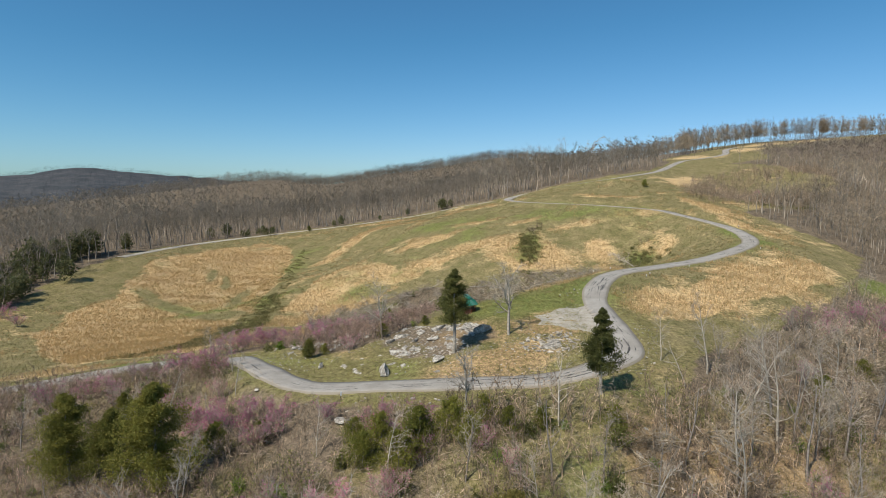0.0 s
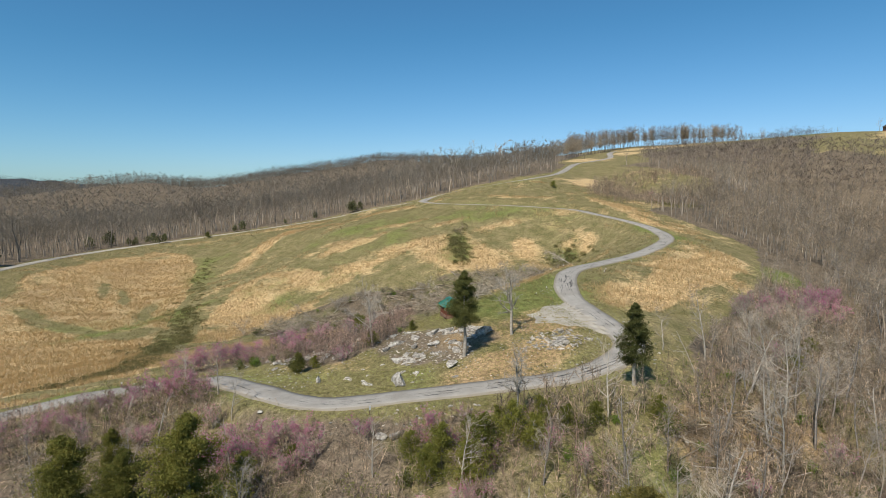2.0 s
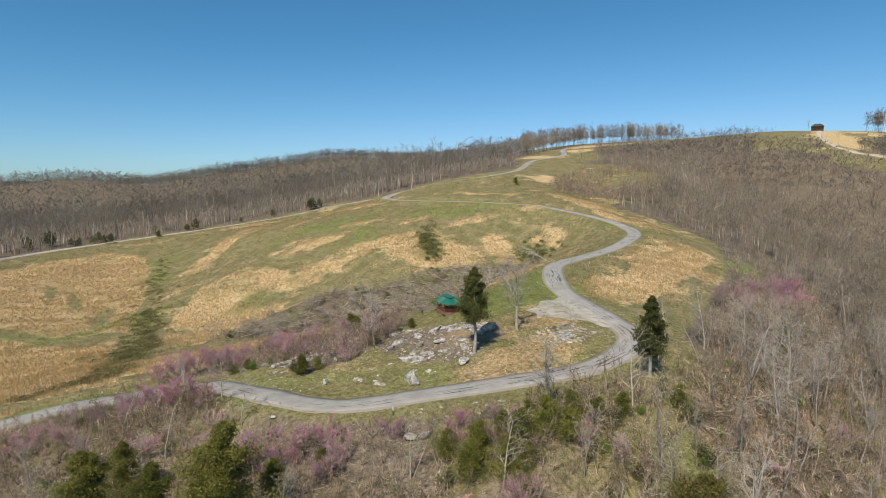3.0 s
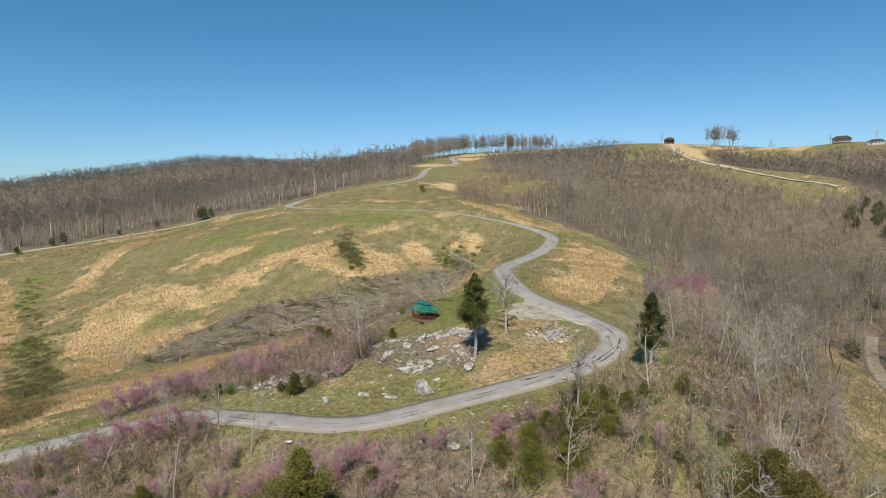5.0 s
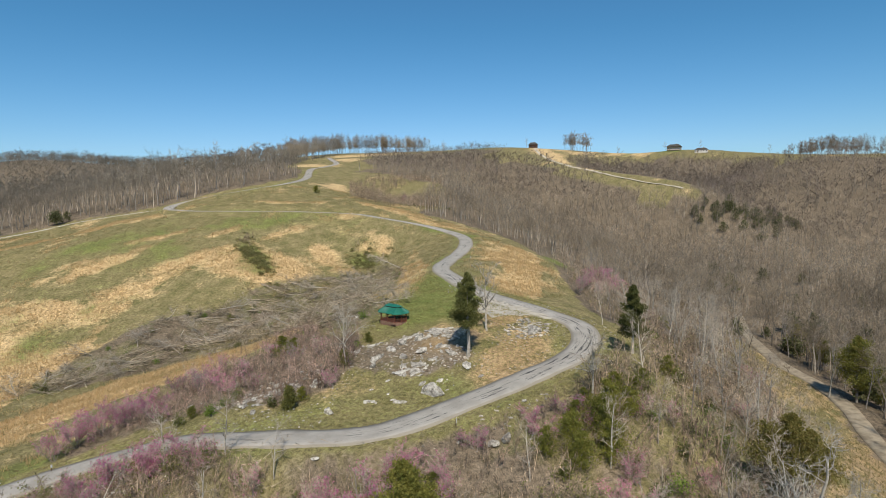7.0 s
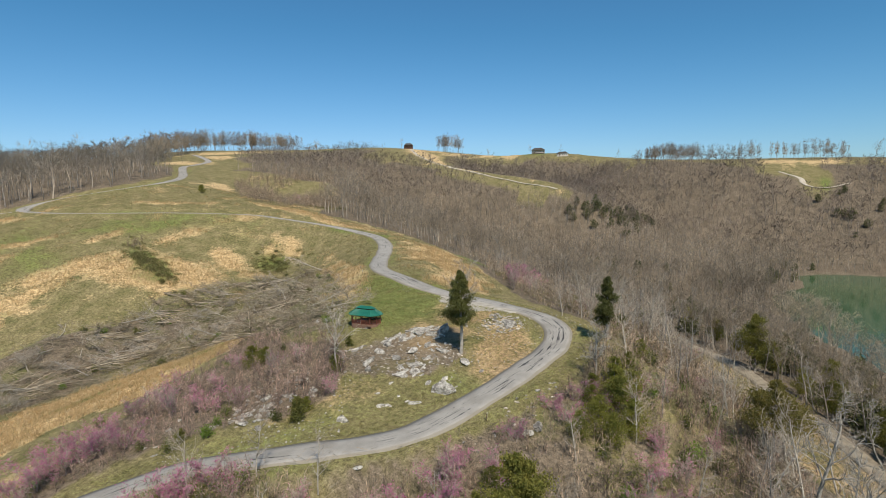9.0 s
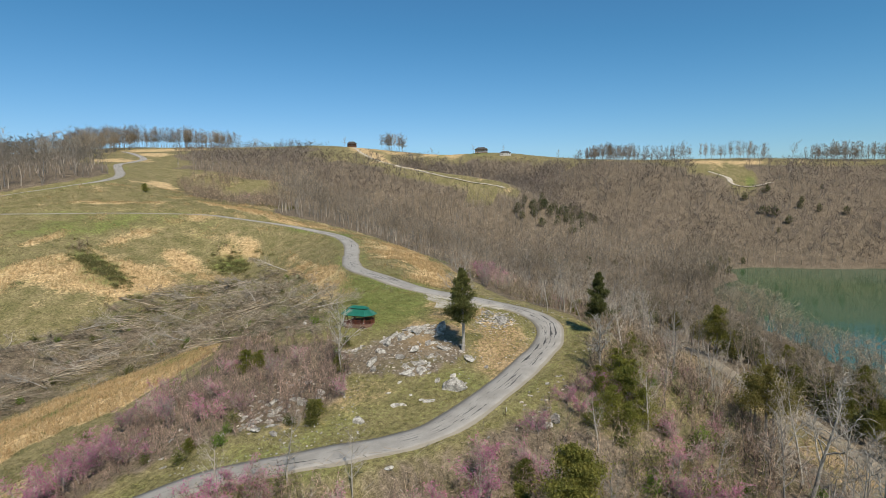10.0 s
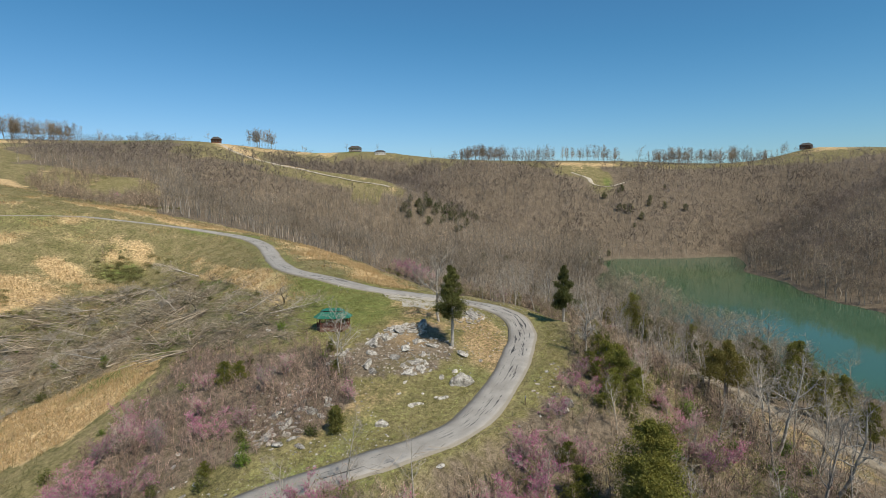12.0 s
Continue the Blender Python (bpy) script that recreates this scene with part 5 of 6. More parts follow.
def rock_mesh(seed, flat):
    r = np.random.default_rng(seed)
    bm = bmesh.new()
    bmesh.ops.create_icosphere(bm, subdivisions=3, radius=1.0)
    cuts = r.normal(size=(11, 3))
    cuts = cuts / np.linalg.norm(cuts, axis=1)[:, None]
    depth = r.uniform(0.38, 0.66, 11)
    for v in bm.verts:
        p = np.array(v.co)
        for c, d in zip(cuts, depth):
            over = p @ c - d
            if over > 0:
                p = p - c * over
        k = Vector(p) * 2.2 + Vector((seed, 0, 0))
        p = p * (1 + 0.12 * noise.noise(k) + 0.12 * noise.noise(k * 2.7) + 0.10 * noise.noise(k * 6) + 0.05 * noise.noise(k * 12))
        v.co = p * (1.25, 0.95, flat * 1.2)
    me = bpy.data.meshes.new("rock")
    bm.to_mesh(me)
    bm.free()
    me.materials.append(MAT_ROCK)
    return me


ROCKS = [rock_mesh(300 + i, f) for i, f in enumerate((0.6, 0.5, 0.45, 0.35, 0.3, 0.55, 0.4, 0.25))]


def lay_rock(x, y, size, turn, kind, label, group="", lift=0.12, low=1.0):
    """A rock laid along the slope of the ground."""
    ob = tagged(new("rock", ROCKS[kind]), label, "rock", group)
    z = height(np.array([x, x + 1.5, x]), np.array([y, y, y + 1.5]))
    up = Vector(((z[0] - z[1]) / 1.5, (z[0] - z[2]) / 1.5, 1)).normalized()
    tilt = Vector((0, 0, 1)).rotation_difference(up).to_matrix().to_4x4()
    ob.matrix_basis = pose(x, y, z[0] + size * lift) @ tilt @ pose(0, 0, 0, rng.uniform(-9, 9), rng.uniform(-9, 9), turn) @ Matrix.Diagonal((size * rng.uniform(0.9, 1.35), size, size * rng.uniform(0.85, 1.2) * low, 1))
    return ob


lay_rock(-9.6, 90.0, 1.7, 128, 0, "grey limestone boulder on grass beside the lane", lift=0.35, low=1.3)
lay_rock(-22.2, 99.3, 0.95, 120, 0, "rounded grey boulder at the foot of the outcrop", lift=0.4)
lay_rock(-14.1, 74.2, 0.95, 110, 5, "white boulder on the slope below the lane", lift=0.35)
lay_rock(-12.3, 73.2, 1.15, 10, 1, "pale flat boulder on the slope below the lane", lift=0.3)
lay_rock(-0.5, 90.9, 0.95, 40, 5, "dark-sided boulder near the tall cedar", lift=0.3)
lay_rock(7.6, 99.5, 1.8, 30, 0, "large limestone block at the top of the outcrop", lift=0.25)
lay_rock(18.4, 91.2, 2.1, 35, 4, "long white limestone slab near the bend", lift=0.02)
lay_rock(-14.6, 92.3, 1.35, 125, 7, "broken flat limestone ledge sunk in grass", lift=-0.2)
lay_rock(-17.5, 95.6, 1.0, 110, 7, "flat grey slab sunk in grass", lift=-0.12)
lay_rock(40, 70, 1.0, 20, 5, "white boulder in bare woods", lift=0.3)
for p, q, size, turn, kind in ((-10, 104, 1.7, 30, 1), (-7.5, 105.5, 1.9, 20, 0), (-4, 106.2, 1.6, 50, 5), (-1, 106.5, 2.0, 10, 1), (2.2, 105.2, 1.8, 35, 0), (5, 103.4, 1.9, 15, 5), (-5, 101.5, 1.6, 60, 1), (-1.5, 101, 1.7, 25, 2), (1.8, 99.6, 1.5, 40, 0),
                               (-24, 112, 1.5, 20, 0), (-21, 110, 1.4, 80, 5), (-27.5, 113.5, 1.3, 140, 1), (-18.5, 108.5, 1.3, 200, 0), (-22, 115, 1.6, 10, 1), (-30, 111, 1.1, 60, 5)):
    lay_rock(p, q, size * 0.66, turn, kind, "upright limestone block of a broken ledge", "limestone rocks", 0.1)
for poly, cell, most in ((OUTCROP, 0.98, 1.2), (LEDGE, 1.5, 1.0)):
    for p, q in zip(*scatter(poly, cell, 71 + int(cell * 10))):
        if drift(np.array([p]), np.array([q]), 33)[0] > -0.06 and near_lane(np.array([p]), np.array([q]), LANES[0])[0][0] > 4.5 and math.hypot(p - 2.1, q - 93.1) > 1.6:
            lay_rock(p, q, 0.28 + most * rng.uniform() ** 2.2, rng.normal() * 30 - 55, int(rng.integers(0, 8)), "weathered pale limestone ledge block in the outcrop", "limestone rocks", -0.16, 1.2)
for cx, cy, rx, ry, turn, n, lo, hi in ((-24, 112, 7, 5, -60, 34, 0.3, 1.0), (-9, 94, 8, 4, -20, 10, 0.3, 0.9),
                                        (-12, 77, 8, 2.5, -15, 12, 0.15, 0.5), (34, 64, 8, 6, 0, 8, 0.25, 0.7), (-33, 122, 6, 4, 20, 8, 0.25, 0.7), (6, 130, 4, 5, 0, 6, 0.3, 0.9), (-36, 86, 10, 5, -30, 8, 0.2, 0.6)):
    a, u, v = radians(turn), rng.normal(size=n) * rx * 0.55, rng.normal(size=n) * ry * 0.55
    for p, q in zip(cx + u * math.cos(a) - v * math.sin(a), cy + u * math.sin(a) + v * math.cos(a)):
        if near_lane(np.array([p]), np.array([q]), LANES[0])[0][0] < 3.4 or math.hypot(p - 5.2, q - 116.4) < 6:
            continue
        lay_rock(p, q, rng.uniform(lo, hi) * 0.8, rng.uniform(0, 360), int(rng.integers(0, 8)), "weathered pale limestone rock half sunk in soil", "limestone rocks", 0.05)



def pebbles(name, poly, cell, seed, keep, label):
    """Small loose stones, one light mesh."""
    r = np.random.default_rng(seed)
    x, y = scatter(poly, cell, seed, keep)
    z = height(x, y)
    eight = np.array([(1, 0, 0), (-1, 0, 0), (0, 1, 0), (0, -1, 0), (0, 0, 0.7), (0, 0, -0.5)])
    faces = np.array([(0, 2, 4), (2, 1, 4), (1, 3, 4), (3, 0, 4), (2, 0, 5), (1, 2, 5), (3, 1, 5), (0, 3, 5)])
    size = 0.07 + 0.16 * r.uniform(0, 1, len(x)) ** 3
    v = eight[None] * size[:, None, None] * r.uniform(0.6, 1.4, (len(x), 6, 1)) + np.c_[x, y, z + 0.03][:, None]
    f = faces[None] + (np.arange(len(x)) * 6)[:, None, None]
    return tagged(new(name, mesh_of(name, v.reshape(-1, 3), f.reshape(-1, 3), [MAT_PEBBLE])), label, "stones", kind="stuff")


def small_rock(seed):
    """A coarse angular stone for rubble."""
    r = np.random.default_rng(seed)
    bm = bmesh.new()
    bmesh.ops.create_icosphere(bm, subdivisions=2, radius=1.0)
    v = np.array([p.co for p in bm.verts])
    f = np.array([[p.index for p in q.verts] for q in bm.faces])
    bm.free()
    cuts = r.normal(size=(10, 3))
    for c in cuts / np.linalg.norm(cuts, axis=1)[:, None]:
        v = v - c * np.maximum(v @ c - r.uniform(0.4, 0.8), 0)[:, None]
    return v * (1.2, 0.8, 0.55), f


MAT_RUBBLE = plain("limestone_rubble", (0.17, 0.145, 0.11), (0.50, 0.45, 0.38), 0.6, spread=0.4, island=True, bump=0.1)
RUBBLE = [small_rock(340 + i) for i in range(6)]
for tract, cell, seed in ((OUTCROP, 0.85, 81), (LEDGE, 0.9, 82)):
    forest("rubble", RUBBLE, *scatter(tract, cell, seed), 0.1, 0.5, seed, [MAT_RUBBLE], "limestone rubble strewn between ledges", "stones", 0.5, -0.1)
THICKET_ROCKS = [(-32, 112), (-28, 118), (-18, 122), (-12, 116), (-17, 107), (-26, 107)]
forest("rubble", RUBBLE, *scatter(THICKET_ROCKS, 1.4, 83), 0.15, 0.8, 83, [MAT_RUBBLE], "limestone rubble among thicket shrubs", "stones", 0.5, -0.05)
VERGE_ROCKS = [(-30, 86), (-18, 77), (-6, 73), (4, 71), (12, 73), (4, 75.5), (-6, 78), (-16, 82.5), (-26, 90)]
forest("rubble", RUBBLE, *scatter(VERGE_ROCKS, 1.6, 84), 0.08, 0.4, 84, [MAT_RUBBLE], "flat stones lying on the verge below the lane", "stones", 0.5, 0.0)


MAT_PEBBLE = plain("pale_stones", (0.30, 0.27, 0.22), (0.52, 0.48, 0.42), 1.0, spread=0.4, island=True)
SITE = [(-60, 128), (-44, 122), (-30, 108), (-20, 103), (-10, 110), (2, 122), (20, 132), (40, 140), (44, 125), (40, 100), (30, 76), (10, 73), (-10, 74), (-30, 84), (-50, 104), (-70, 114)]
pebbles("loose_stones", SITE, 0.85, 58, lambda x, y: (drift(x, y, 31) > 0.0) & (near_lane(x, y, LANES[0])[0] > 3.2) & (blob(x, y, 15, 117, 14, 11, 35) < 0.5), "loose pale stones strewn over thin grass")

# ---- gazebo ----
MAT_ROOF = plain("green_metal_roof", (0.012, 0.115, 0.075), (0.02, 0.15, 0.10), 1.5, 0.4, 0.5)
MAT_CEDARWOOD = plain("red_stained_wood", (0.13, 0.045, 0.028), (0.20, 0.075, 0.045), 0.6, 0.7)
MAT_DECK = plain("weathered_deck_boards", (0.16, 0.09, 0.06), (0.23, 0.14, 0.10), 0.5, 0.8)


def oval(a, b, c):
    """A stretched octagon: half length a along y, half width b along x, corners cut by c."""
    return [(b, -a + c), (b, a - c), (b - c, a), (-b + c, a), (-b, a - c), (-b, -a + c), (-b + c, -a), (b - c, -a)]


def box(bm, x, y, z, sx, sy, sz, turn=0.0):
    bmesh.ops.create_cube(bm, size=1, matrix=pose(x, y, z, 0, 0, turn) @ Matrix.Diagonal((sx, sy, sz, 1)))


def ring_solid(rings):
    """A solid through rings of corners, closed below and above."""
    bm = bmesh.new()
    rows = [[bm.verts.new((*p, z)) for p in pts] for pts, z in rings]
    for a, b in zip(rows, rows[1:]):
        for i in range(len(a)):
            j = (i + 1) % len(a)
            bm.faces.new((a[i], a[j], b[j], b[i]))
    bm.faces.new(rows[0][::-1])
    bm.faces.new(rows[-1])
    return bm


def build_gazebo(x, y, turn):
    root = tagged(new("gazebo"), "oval wooden gazebo with two-tier green metal roof on a lawn", "gazebo")
    base = ground_at(x, y) - 0.1
    floor = 0.4
    root.matrix_basis = pose(x, y, base, 0, 0, turn) @ Matrix.Scale(0.86, 4)
    part("deck", (ring_solid([(oval(3.6, 2.05, 1.15), -0.7), (oval(3.6, 2.05, 1.15), floor)]), MAT_DECK), root, "raised wooden deck")
    corners = oval(3.45, 1.9, 1.1)
    posts = []
    for i, (p, q) in enumerate(zip(corners, corners[1:] + corners[:1])):
        posts.append(p)
        if i in (0, 4):
            posts.append(((p[0] + q[0]) / 2, (p[1] + q[1]) / 2))
    for p in posts:
        bm = bmesh.new()
        box(bm, *p, floor + 1.05, 0.13, 0.13, 2.1)
        box(bm, *p, floor + 0.06, 0.18, 0.18, 0.12)
        part("post", (bm, MAT_CEDARWOOD), root)
    for i, (p, q) in enumerate(zip(posts, posts[1:] + posts[:1])):
        if i == 3:
            continue
        d = math.hypot(q[0] - p[0], q[1] - p[1])
        a = math.degrees(math.atan2(q[1] - p[1], q[0] - p[0]))
        mx, my = (p[0] + q[0]) / 2, (p[1] + q[1]) / 2
        bm = bmesh.new()
        box(bm, mx, my, floor + 0.92, d - 0.13, 0.1, 0.06, a)
        panel = part("railing", (bm, MAT_CEDARWOOD), root)
        bm = bmesh.new()
        box(bm, mx, my, floor + 0.12, d - 0.13, 0.06, 0.06, a)
        part("bottom_rail", (bm, MAT_CEDARWOOD), panel)
        for k in range(int(d / 0.16)):
            f = (k + 0.5) / int(d / 0.16)
            bm = bmesh.new()
            box(bm, p[0] + (q[0] - p[0]) * f, p[1] + (q[1] - p[1]) * f, floor + 0.52, 0.045, 0.045, 0.76, a)
            part("baluster", (bm, MAT_CEDARWOOD), panel)
        bm = bmesh.new()
        box(bm, mx, my, floor + 1.98, d - 0.13, 0.07, 0.22, a)
        frieze = part("frieze", (bm, MAT_CEDARWOOD), root)
        for s in (-1, 1):
            bm = bmesh.new()
            bmesh.ops.create_cube(bm, size=1, matrix=pose(mx, my, floor + 1.75, 0, 0, a) @ pose(s * (d / 2 - 0.28), 0, 0, 0, s * 45, 0) @ Matrix.Diagonal((0.5, 0.06, 0.09, 1)))
            part("bracket", (bm, MAT_CEDARWOOD), frieze)
    z = floor + 2.1
    part("roof", (ring_solid([(oval(4.07, 2.5, 1.38), z - 0.06), (oval(4.1, 2.53, 1.4), z), (oval(2.5, 0.95, 0.55), z + 1.15)]), MAT_ROOF), root, "green metal lower roof")
    part("cupola", (ring_solid([(oval(2.25, 0.72, 0.42), z + 1.05), (oval(2.25, 0.72, 0.42), z + 1.42)]), MAT_CEDARWOOD), root)
    part("upper_roof", (ring_solid([(oval(2.55, 1.02, 0.58), z + 1.36), (oval(2.56, 1.03, 0.58), z + 1.40), (oval(1.5, 0.10, 0.06), z + 1.86)]), MAT_ROOF), root, "green metal upper roof")
    low, high = oval(4.1, 2.53, 1.4), oval(2.5, 0.95, 0.55)
    for i in range(8):
        n = 12 if i in (0, 4) else 4
        for k in range(n):
            f = k / n
            p = [low[i][j] + (low[(i + 1) % 8][j] - low[i][j]) * f for j in (0, 1)]
            q = [high[i][j] + (high[(i + 1) % 8][j] - high[i][j]) * f for j in (0, 1)]
            part("roof_seam", mesh_of("roof_seam", *prisms([(*p, z + 0.02, *q, z + 1.16, 0.03 if k else 0.06, 0.03 if k else 0.06, 0)], 4), [MAT_ROOF]), root)
    table = bmesh.new()
    box(table, 0, 0.6, floor + 0.74, 0.75, 1.8, 0.06)
    for s in (-1, 1):
        box(table, 0.7 * s, 0.6, floor + 0.44, 0.28, 1.8, 0.05)
        box(table, 0, 0.6 + 0.6 * s, floor + 0.37, 1.3, 0.09, 0.72)
    tagged(put(part("picnic_table", (table, MAT_DECK)), root.matrix_basis.copy()), "dark wooden picnic table under a gazebo roof", "table")
    bm = bmesh.new()
    box(bm, -2.3, -2.2, floor * 0.5, 0.35, 1.3, floor * 0.5 + 0.1, 0)
    part("step", (bm, MAT_DECK), root)
    return root


build_gazebo(5.2, 116.4, 4)

# ---- marker posts along the lane ----
MAT_WHITE = plain("white_painted_post", (0.70, 0.69, 0.66), (0.80, 0.79, 0.76), 0.3, 0.5)
MAT_BROWN = plain("brown_painted_wood", (0.10, 0.06, 0.04), (0.16, 0.10, 0.06), 0.3, 0.6)
for x, y, white in ((-15.0, 79.7, 1.25), (-53, 122.4, 0.9), (49.8, 134.2, 0.9), (51.5, 136.5, 0.9), (30.0, 124.6, 0.6), (39.7, 144.9, 1.0), (26.0, 121.0, 0.5), (68, 152, 0.9), (101, 176, 1.0), (-62, 126.8, 0.8), (118, 222, 0.9), (45.9, 150.6, 0.8)):
    root = tagged(new("marker_post"), "short white marker post on the grass verge", "post", "marker posts")
    root.matrix_basis = at(x, y, 30)
    bm = bmesh.new()
    box(bm, 0, 0, white * 0.35, 0.09, 0.09, white * 0.7 + 0.3)
    part("stake", (bm, MAT_BROWN), root, "brown wooden stake")
    bm = bmesh.new()
    box(bm, 0.0, -0.06, white * 0.72, 0.26, 0.03, white * 0.5)
    part("plate", (bm, MAT_WHITE), root, "white plate")

# ---- tall dry grass ----


def tufts(name, poly, cell, seed, tall, mat, label, need=0.5, channel=0, skip=()):
    r = np.random.default_rng(seed)
    x, y = scatter(poly, cell, seed)
    c = cover_of(x, y)
    wob = 0.28 * np.sin(x * 0.31 + 1.7 * np.sin(y * 0.17)) + 0.22 * np.sin(y * 0.43 + x * 0.11) + 0.25 * r.normal(size=len(x))
    ok = (c[:, channel] + wob * 0.6 > need) & (c[:, 2] < 0.4)
    for tract in skip:
        ok &= ~inside(x, y, tract)
    for lane, half in zip(LANES, (4.2, 3.6, 3.0)):
        ok &= near_lane(x, y, lane)[0] > half
    x, y = x[ok], y[ok]
    z = height(x, y)
    segs = []
    for k in range(7):
        d = r.normal(size=(len(x), 2)) * 0.26
        h = tall * r.uniform(0.5, 1.2, len(x))
        ox, oy = x + r.normal(size=len(x)) * 0.4, y + r.normal(size=len(x)) * 0.4
        segs.append(np.c_[ox, oy, z - 0.05, ox + d[:, 0], oy + d[:, 1], z + h, np.full(len(x), 0.055 if tall > 0.3 else 0.04), np.zeros(len(x)), np.zeros(len(x))])
    return tagged(new(name, mesh_of(name, *prisms(np.vstack(segs), 2), [mat])), label, "grass", kind="stuff")


MEADOW = [(-175, 130), (-175, 380), (-100, 398), (-15, 386), (25, 350), (110, 330), (150, 320), (138, 250), (130, 200), (105, 145), (60, 110), (30, 110), (15, 145), (-20, 155), (-60, 124), (-110, 105)]
MAT_SEDGE = plain("orange_sedge", (0.40, 0.27, 0.12), (0.53, 0.37, 0.175), 4.0, spread=0.07, island=True, thin=0.4)
tufts("dry_grass", MEADOW, 1.0, 61, 0.9, MAT_TAN, "tall tan broomsedge across the meadow", skip=(FIELD_WHOLE, TAN_STRIP))
tufts("dry_grass", FIELD_WHOLE, 1.0, 64, 0.9, MAT_SEDGE, "tall orange-tan sedge filling the lower field")
tufts("dry_grass", TAN_STRIP, 0.8, 65, 0.7, MAT_TAN, "strip of orange-tan sedge along the gully")
MAT_STRAW = plain("olive_straw_grass", (0.20, 0.175, 0.072), (0.31, 0.25, 0.115), 4.0, spread=0.25, island=True, thin=0.3)
tufts("meadow_grass", MEADOW, 1.9, 62, 0.55, MAT_STRAW, "rough olive meadow grass", -9.0)

tufts("meadow_grass", OPEN_BANK, 1.1, 66, 0.5, MAT_STRAW, "rough straw-coloured grass on the bank above the track", -9.0)
MAT_TURF = plain("yellow_green_turf", (0.22, 0.215, 0.070), (0.36, 0.32, 0.13), 2.0, spread=0.3, island=True, thin=0.3)
tufts("short_grass", SITE, 0.55, 63, 0.16, MAT_TURF, "short yellow-green grass beside the lane", -9.0)

# ---- woods ----


MAT_BOLE = plain("pale_boles", (0.19, 0.16, 0.125), (0.37, 0.32, 0.26), 6.0, spread=0.45, island=True, patch=45.0)


def far_tree(seed, tall, wide, twigs=48, thick=0.042, limbs=16, fork=0.42):
    """A light leafless tree for wide woods, triangles only: a short bole that forks into leaders, limbs and sprays of twigs."""
    r = np.random.default_rng(seed)
    split = tall * fork * r.uniform(0.8, 1.2)
    knee = np.array([r.normal() * 0.25, r.normal() * 0.25, split * 0.5])
    top = np.array([r.normal() * 0.4, r.normal() * 0.4, split])
    bole = [(0, 0, -0.5, *knee, 0.15, 0.12, 0), (*knee, *top, 0.12, 0.09, 0)]
    leaders, big, slivers = [], [], []
    first = r.uniform(0, 6.283)
    for i in range(3):
        a, out = first + i * 2.1 + r.normal() * 0.3, wide * r.uniform(0.15, 0.5)
        mid = top + np.array([math.cos(a) * out * 0.6, math.sin(a) * out * 0.6, (tall - split) * 0.45])
        tip = np.array([math.cos(a) * out, math.sin(a) * out, tall * r.uniform(0.86, 1.0)])
        leaders += [(*top, *mid, 0.085, 0, 1), (*mid, *tip, 0.055, 0, 1)]
        for k in range(limbs // 3):
            t = r.uniform(0.05, 1.0)
            p = top + (mid - top) * t * 2 if t < 0.5 else mid + (tip - mid) * (t * 2 - 1)
            b, far = a + r.normal() * 1.1, wide * r.uniform(0.35, 0.95) * (1.15 - 0.75 * t)
            end = p + np.array([math.cos(b) * far, math.sin(b) * far, far * r.uniform(0.3, 1.1)])
            big.append((*p, *end, 0.045, 0, 1))
            for _ in range(max(1, twigs // limbs)):
                q = p + (end - p) * r.uniform(0.25, 1)
                e = r.normal(size=3) * 0.8 + (end - p) / far * 0.7 + (0, 0, 0.5)
                slivers.append((*q, *(q + e / np.linalg.norm(e) * r.uniform(0.06, 0.16) * tall), thick, 0, 2))
    return joined([(*prisms(bole, 3), 1), (*prisms(leaders, 2), 1), (*prisms(big, 2), 0), (*prisms(slivers, 2), 0)])


FAR_TREES = [far_tree(100 + i, 12.0, 3.6, 60, 0.042, 15) for i in range(8)]
FINE_TREES = [far_tree(120 + i, 12.0, 3.6, 189, 0.024, 21) for i in range(8)]
ROUGH_TREES = [far_tree(140 + i, 12.0, 4.8, 60, 0.11, 12, 0.26) for i in range(6)]
DEEP_TREES = [far_tree(150 + i, 12.0, 4.0, 72, 0.07, 12, 0.3) for i in range(6)]


def reach(lo, hi):
    return lambda x, y: (np.hypot(x + 45, y - 60) >= lo) & (np.hypot(x + 45, y - 60) < hi)


WOODS = [MAT_WOODS, MAT_BOLE]
DISTANT_TREES = [far_tree(160 + i, 12.0, 5.2, 45, 0.26, 9, 0.12) for i in range(5)]
MAT_RUSSET = plain("russet_brown_twigs", (0.185, 0.146, 0.116), (0.30, 0.243, 0.195), 9.0, spread=0.3, island=True, patch=50.0, thin=0.5)
MAT_DIM = plain("grey_brown_boles", (0.18, 0.15, 0.118), (0.36, 0.305, 0.245), 6.0, spread=0.5, island=True)
MAT_WEST = plain("dim_grey_twigs", (0.188, 0.162, 0.124), (0.29, 0.25, 0.194), 9.0, spread=0.3, island=True, patch=45.0, thin=0.5)
WEST = [MAT_WEST, MAT_DIM]
forest("woods", FINE_TREES, *scatter(WOOD_EAST, 5.3, 1, lambda x, y: reach(118, 260)(x, y) & ~inside(x, y, WOOD_EDGE) & ~inside(x, y, OPEN_BANK)), 0.8, 1.35, 2, WOODS, "bare grey woods with pale trunks below the bend", "woods", 0.35, -0.3)
forest("woods", FINE_TREES, *scatter(WOOD_EDGE, 4.4, 13), 0.25, 0.5, 14, WOODS, "low young bare trees along the meadow's edge", "woods", 0.35, -0.2)
forest("woods", FAR_TREES, *scatter(WOOD_EAST, 5.3, 11, reach(260, 430)), 0.85, 1.35, 12, WOODS, "bare grey-brown woods filling the valley slope", "woods", 0.4, -0.3)
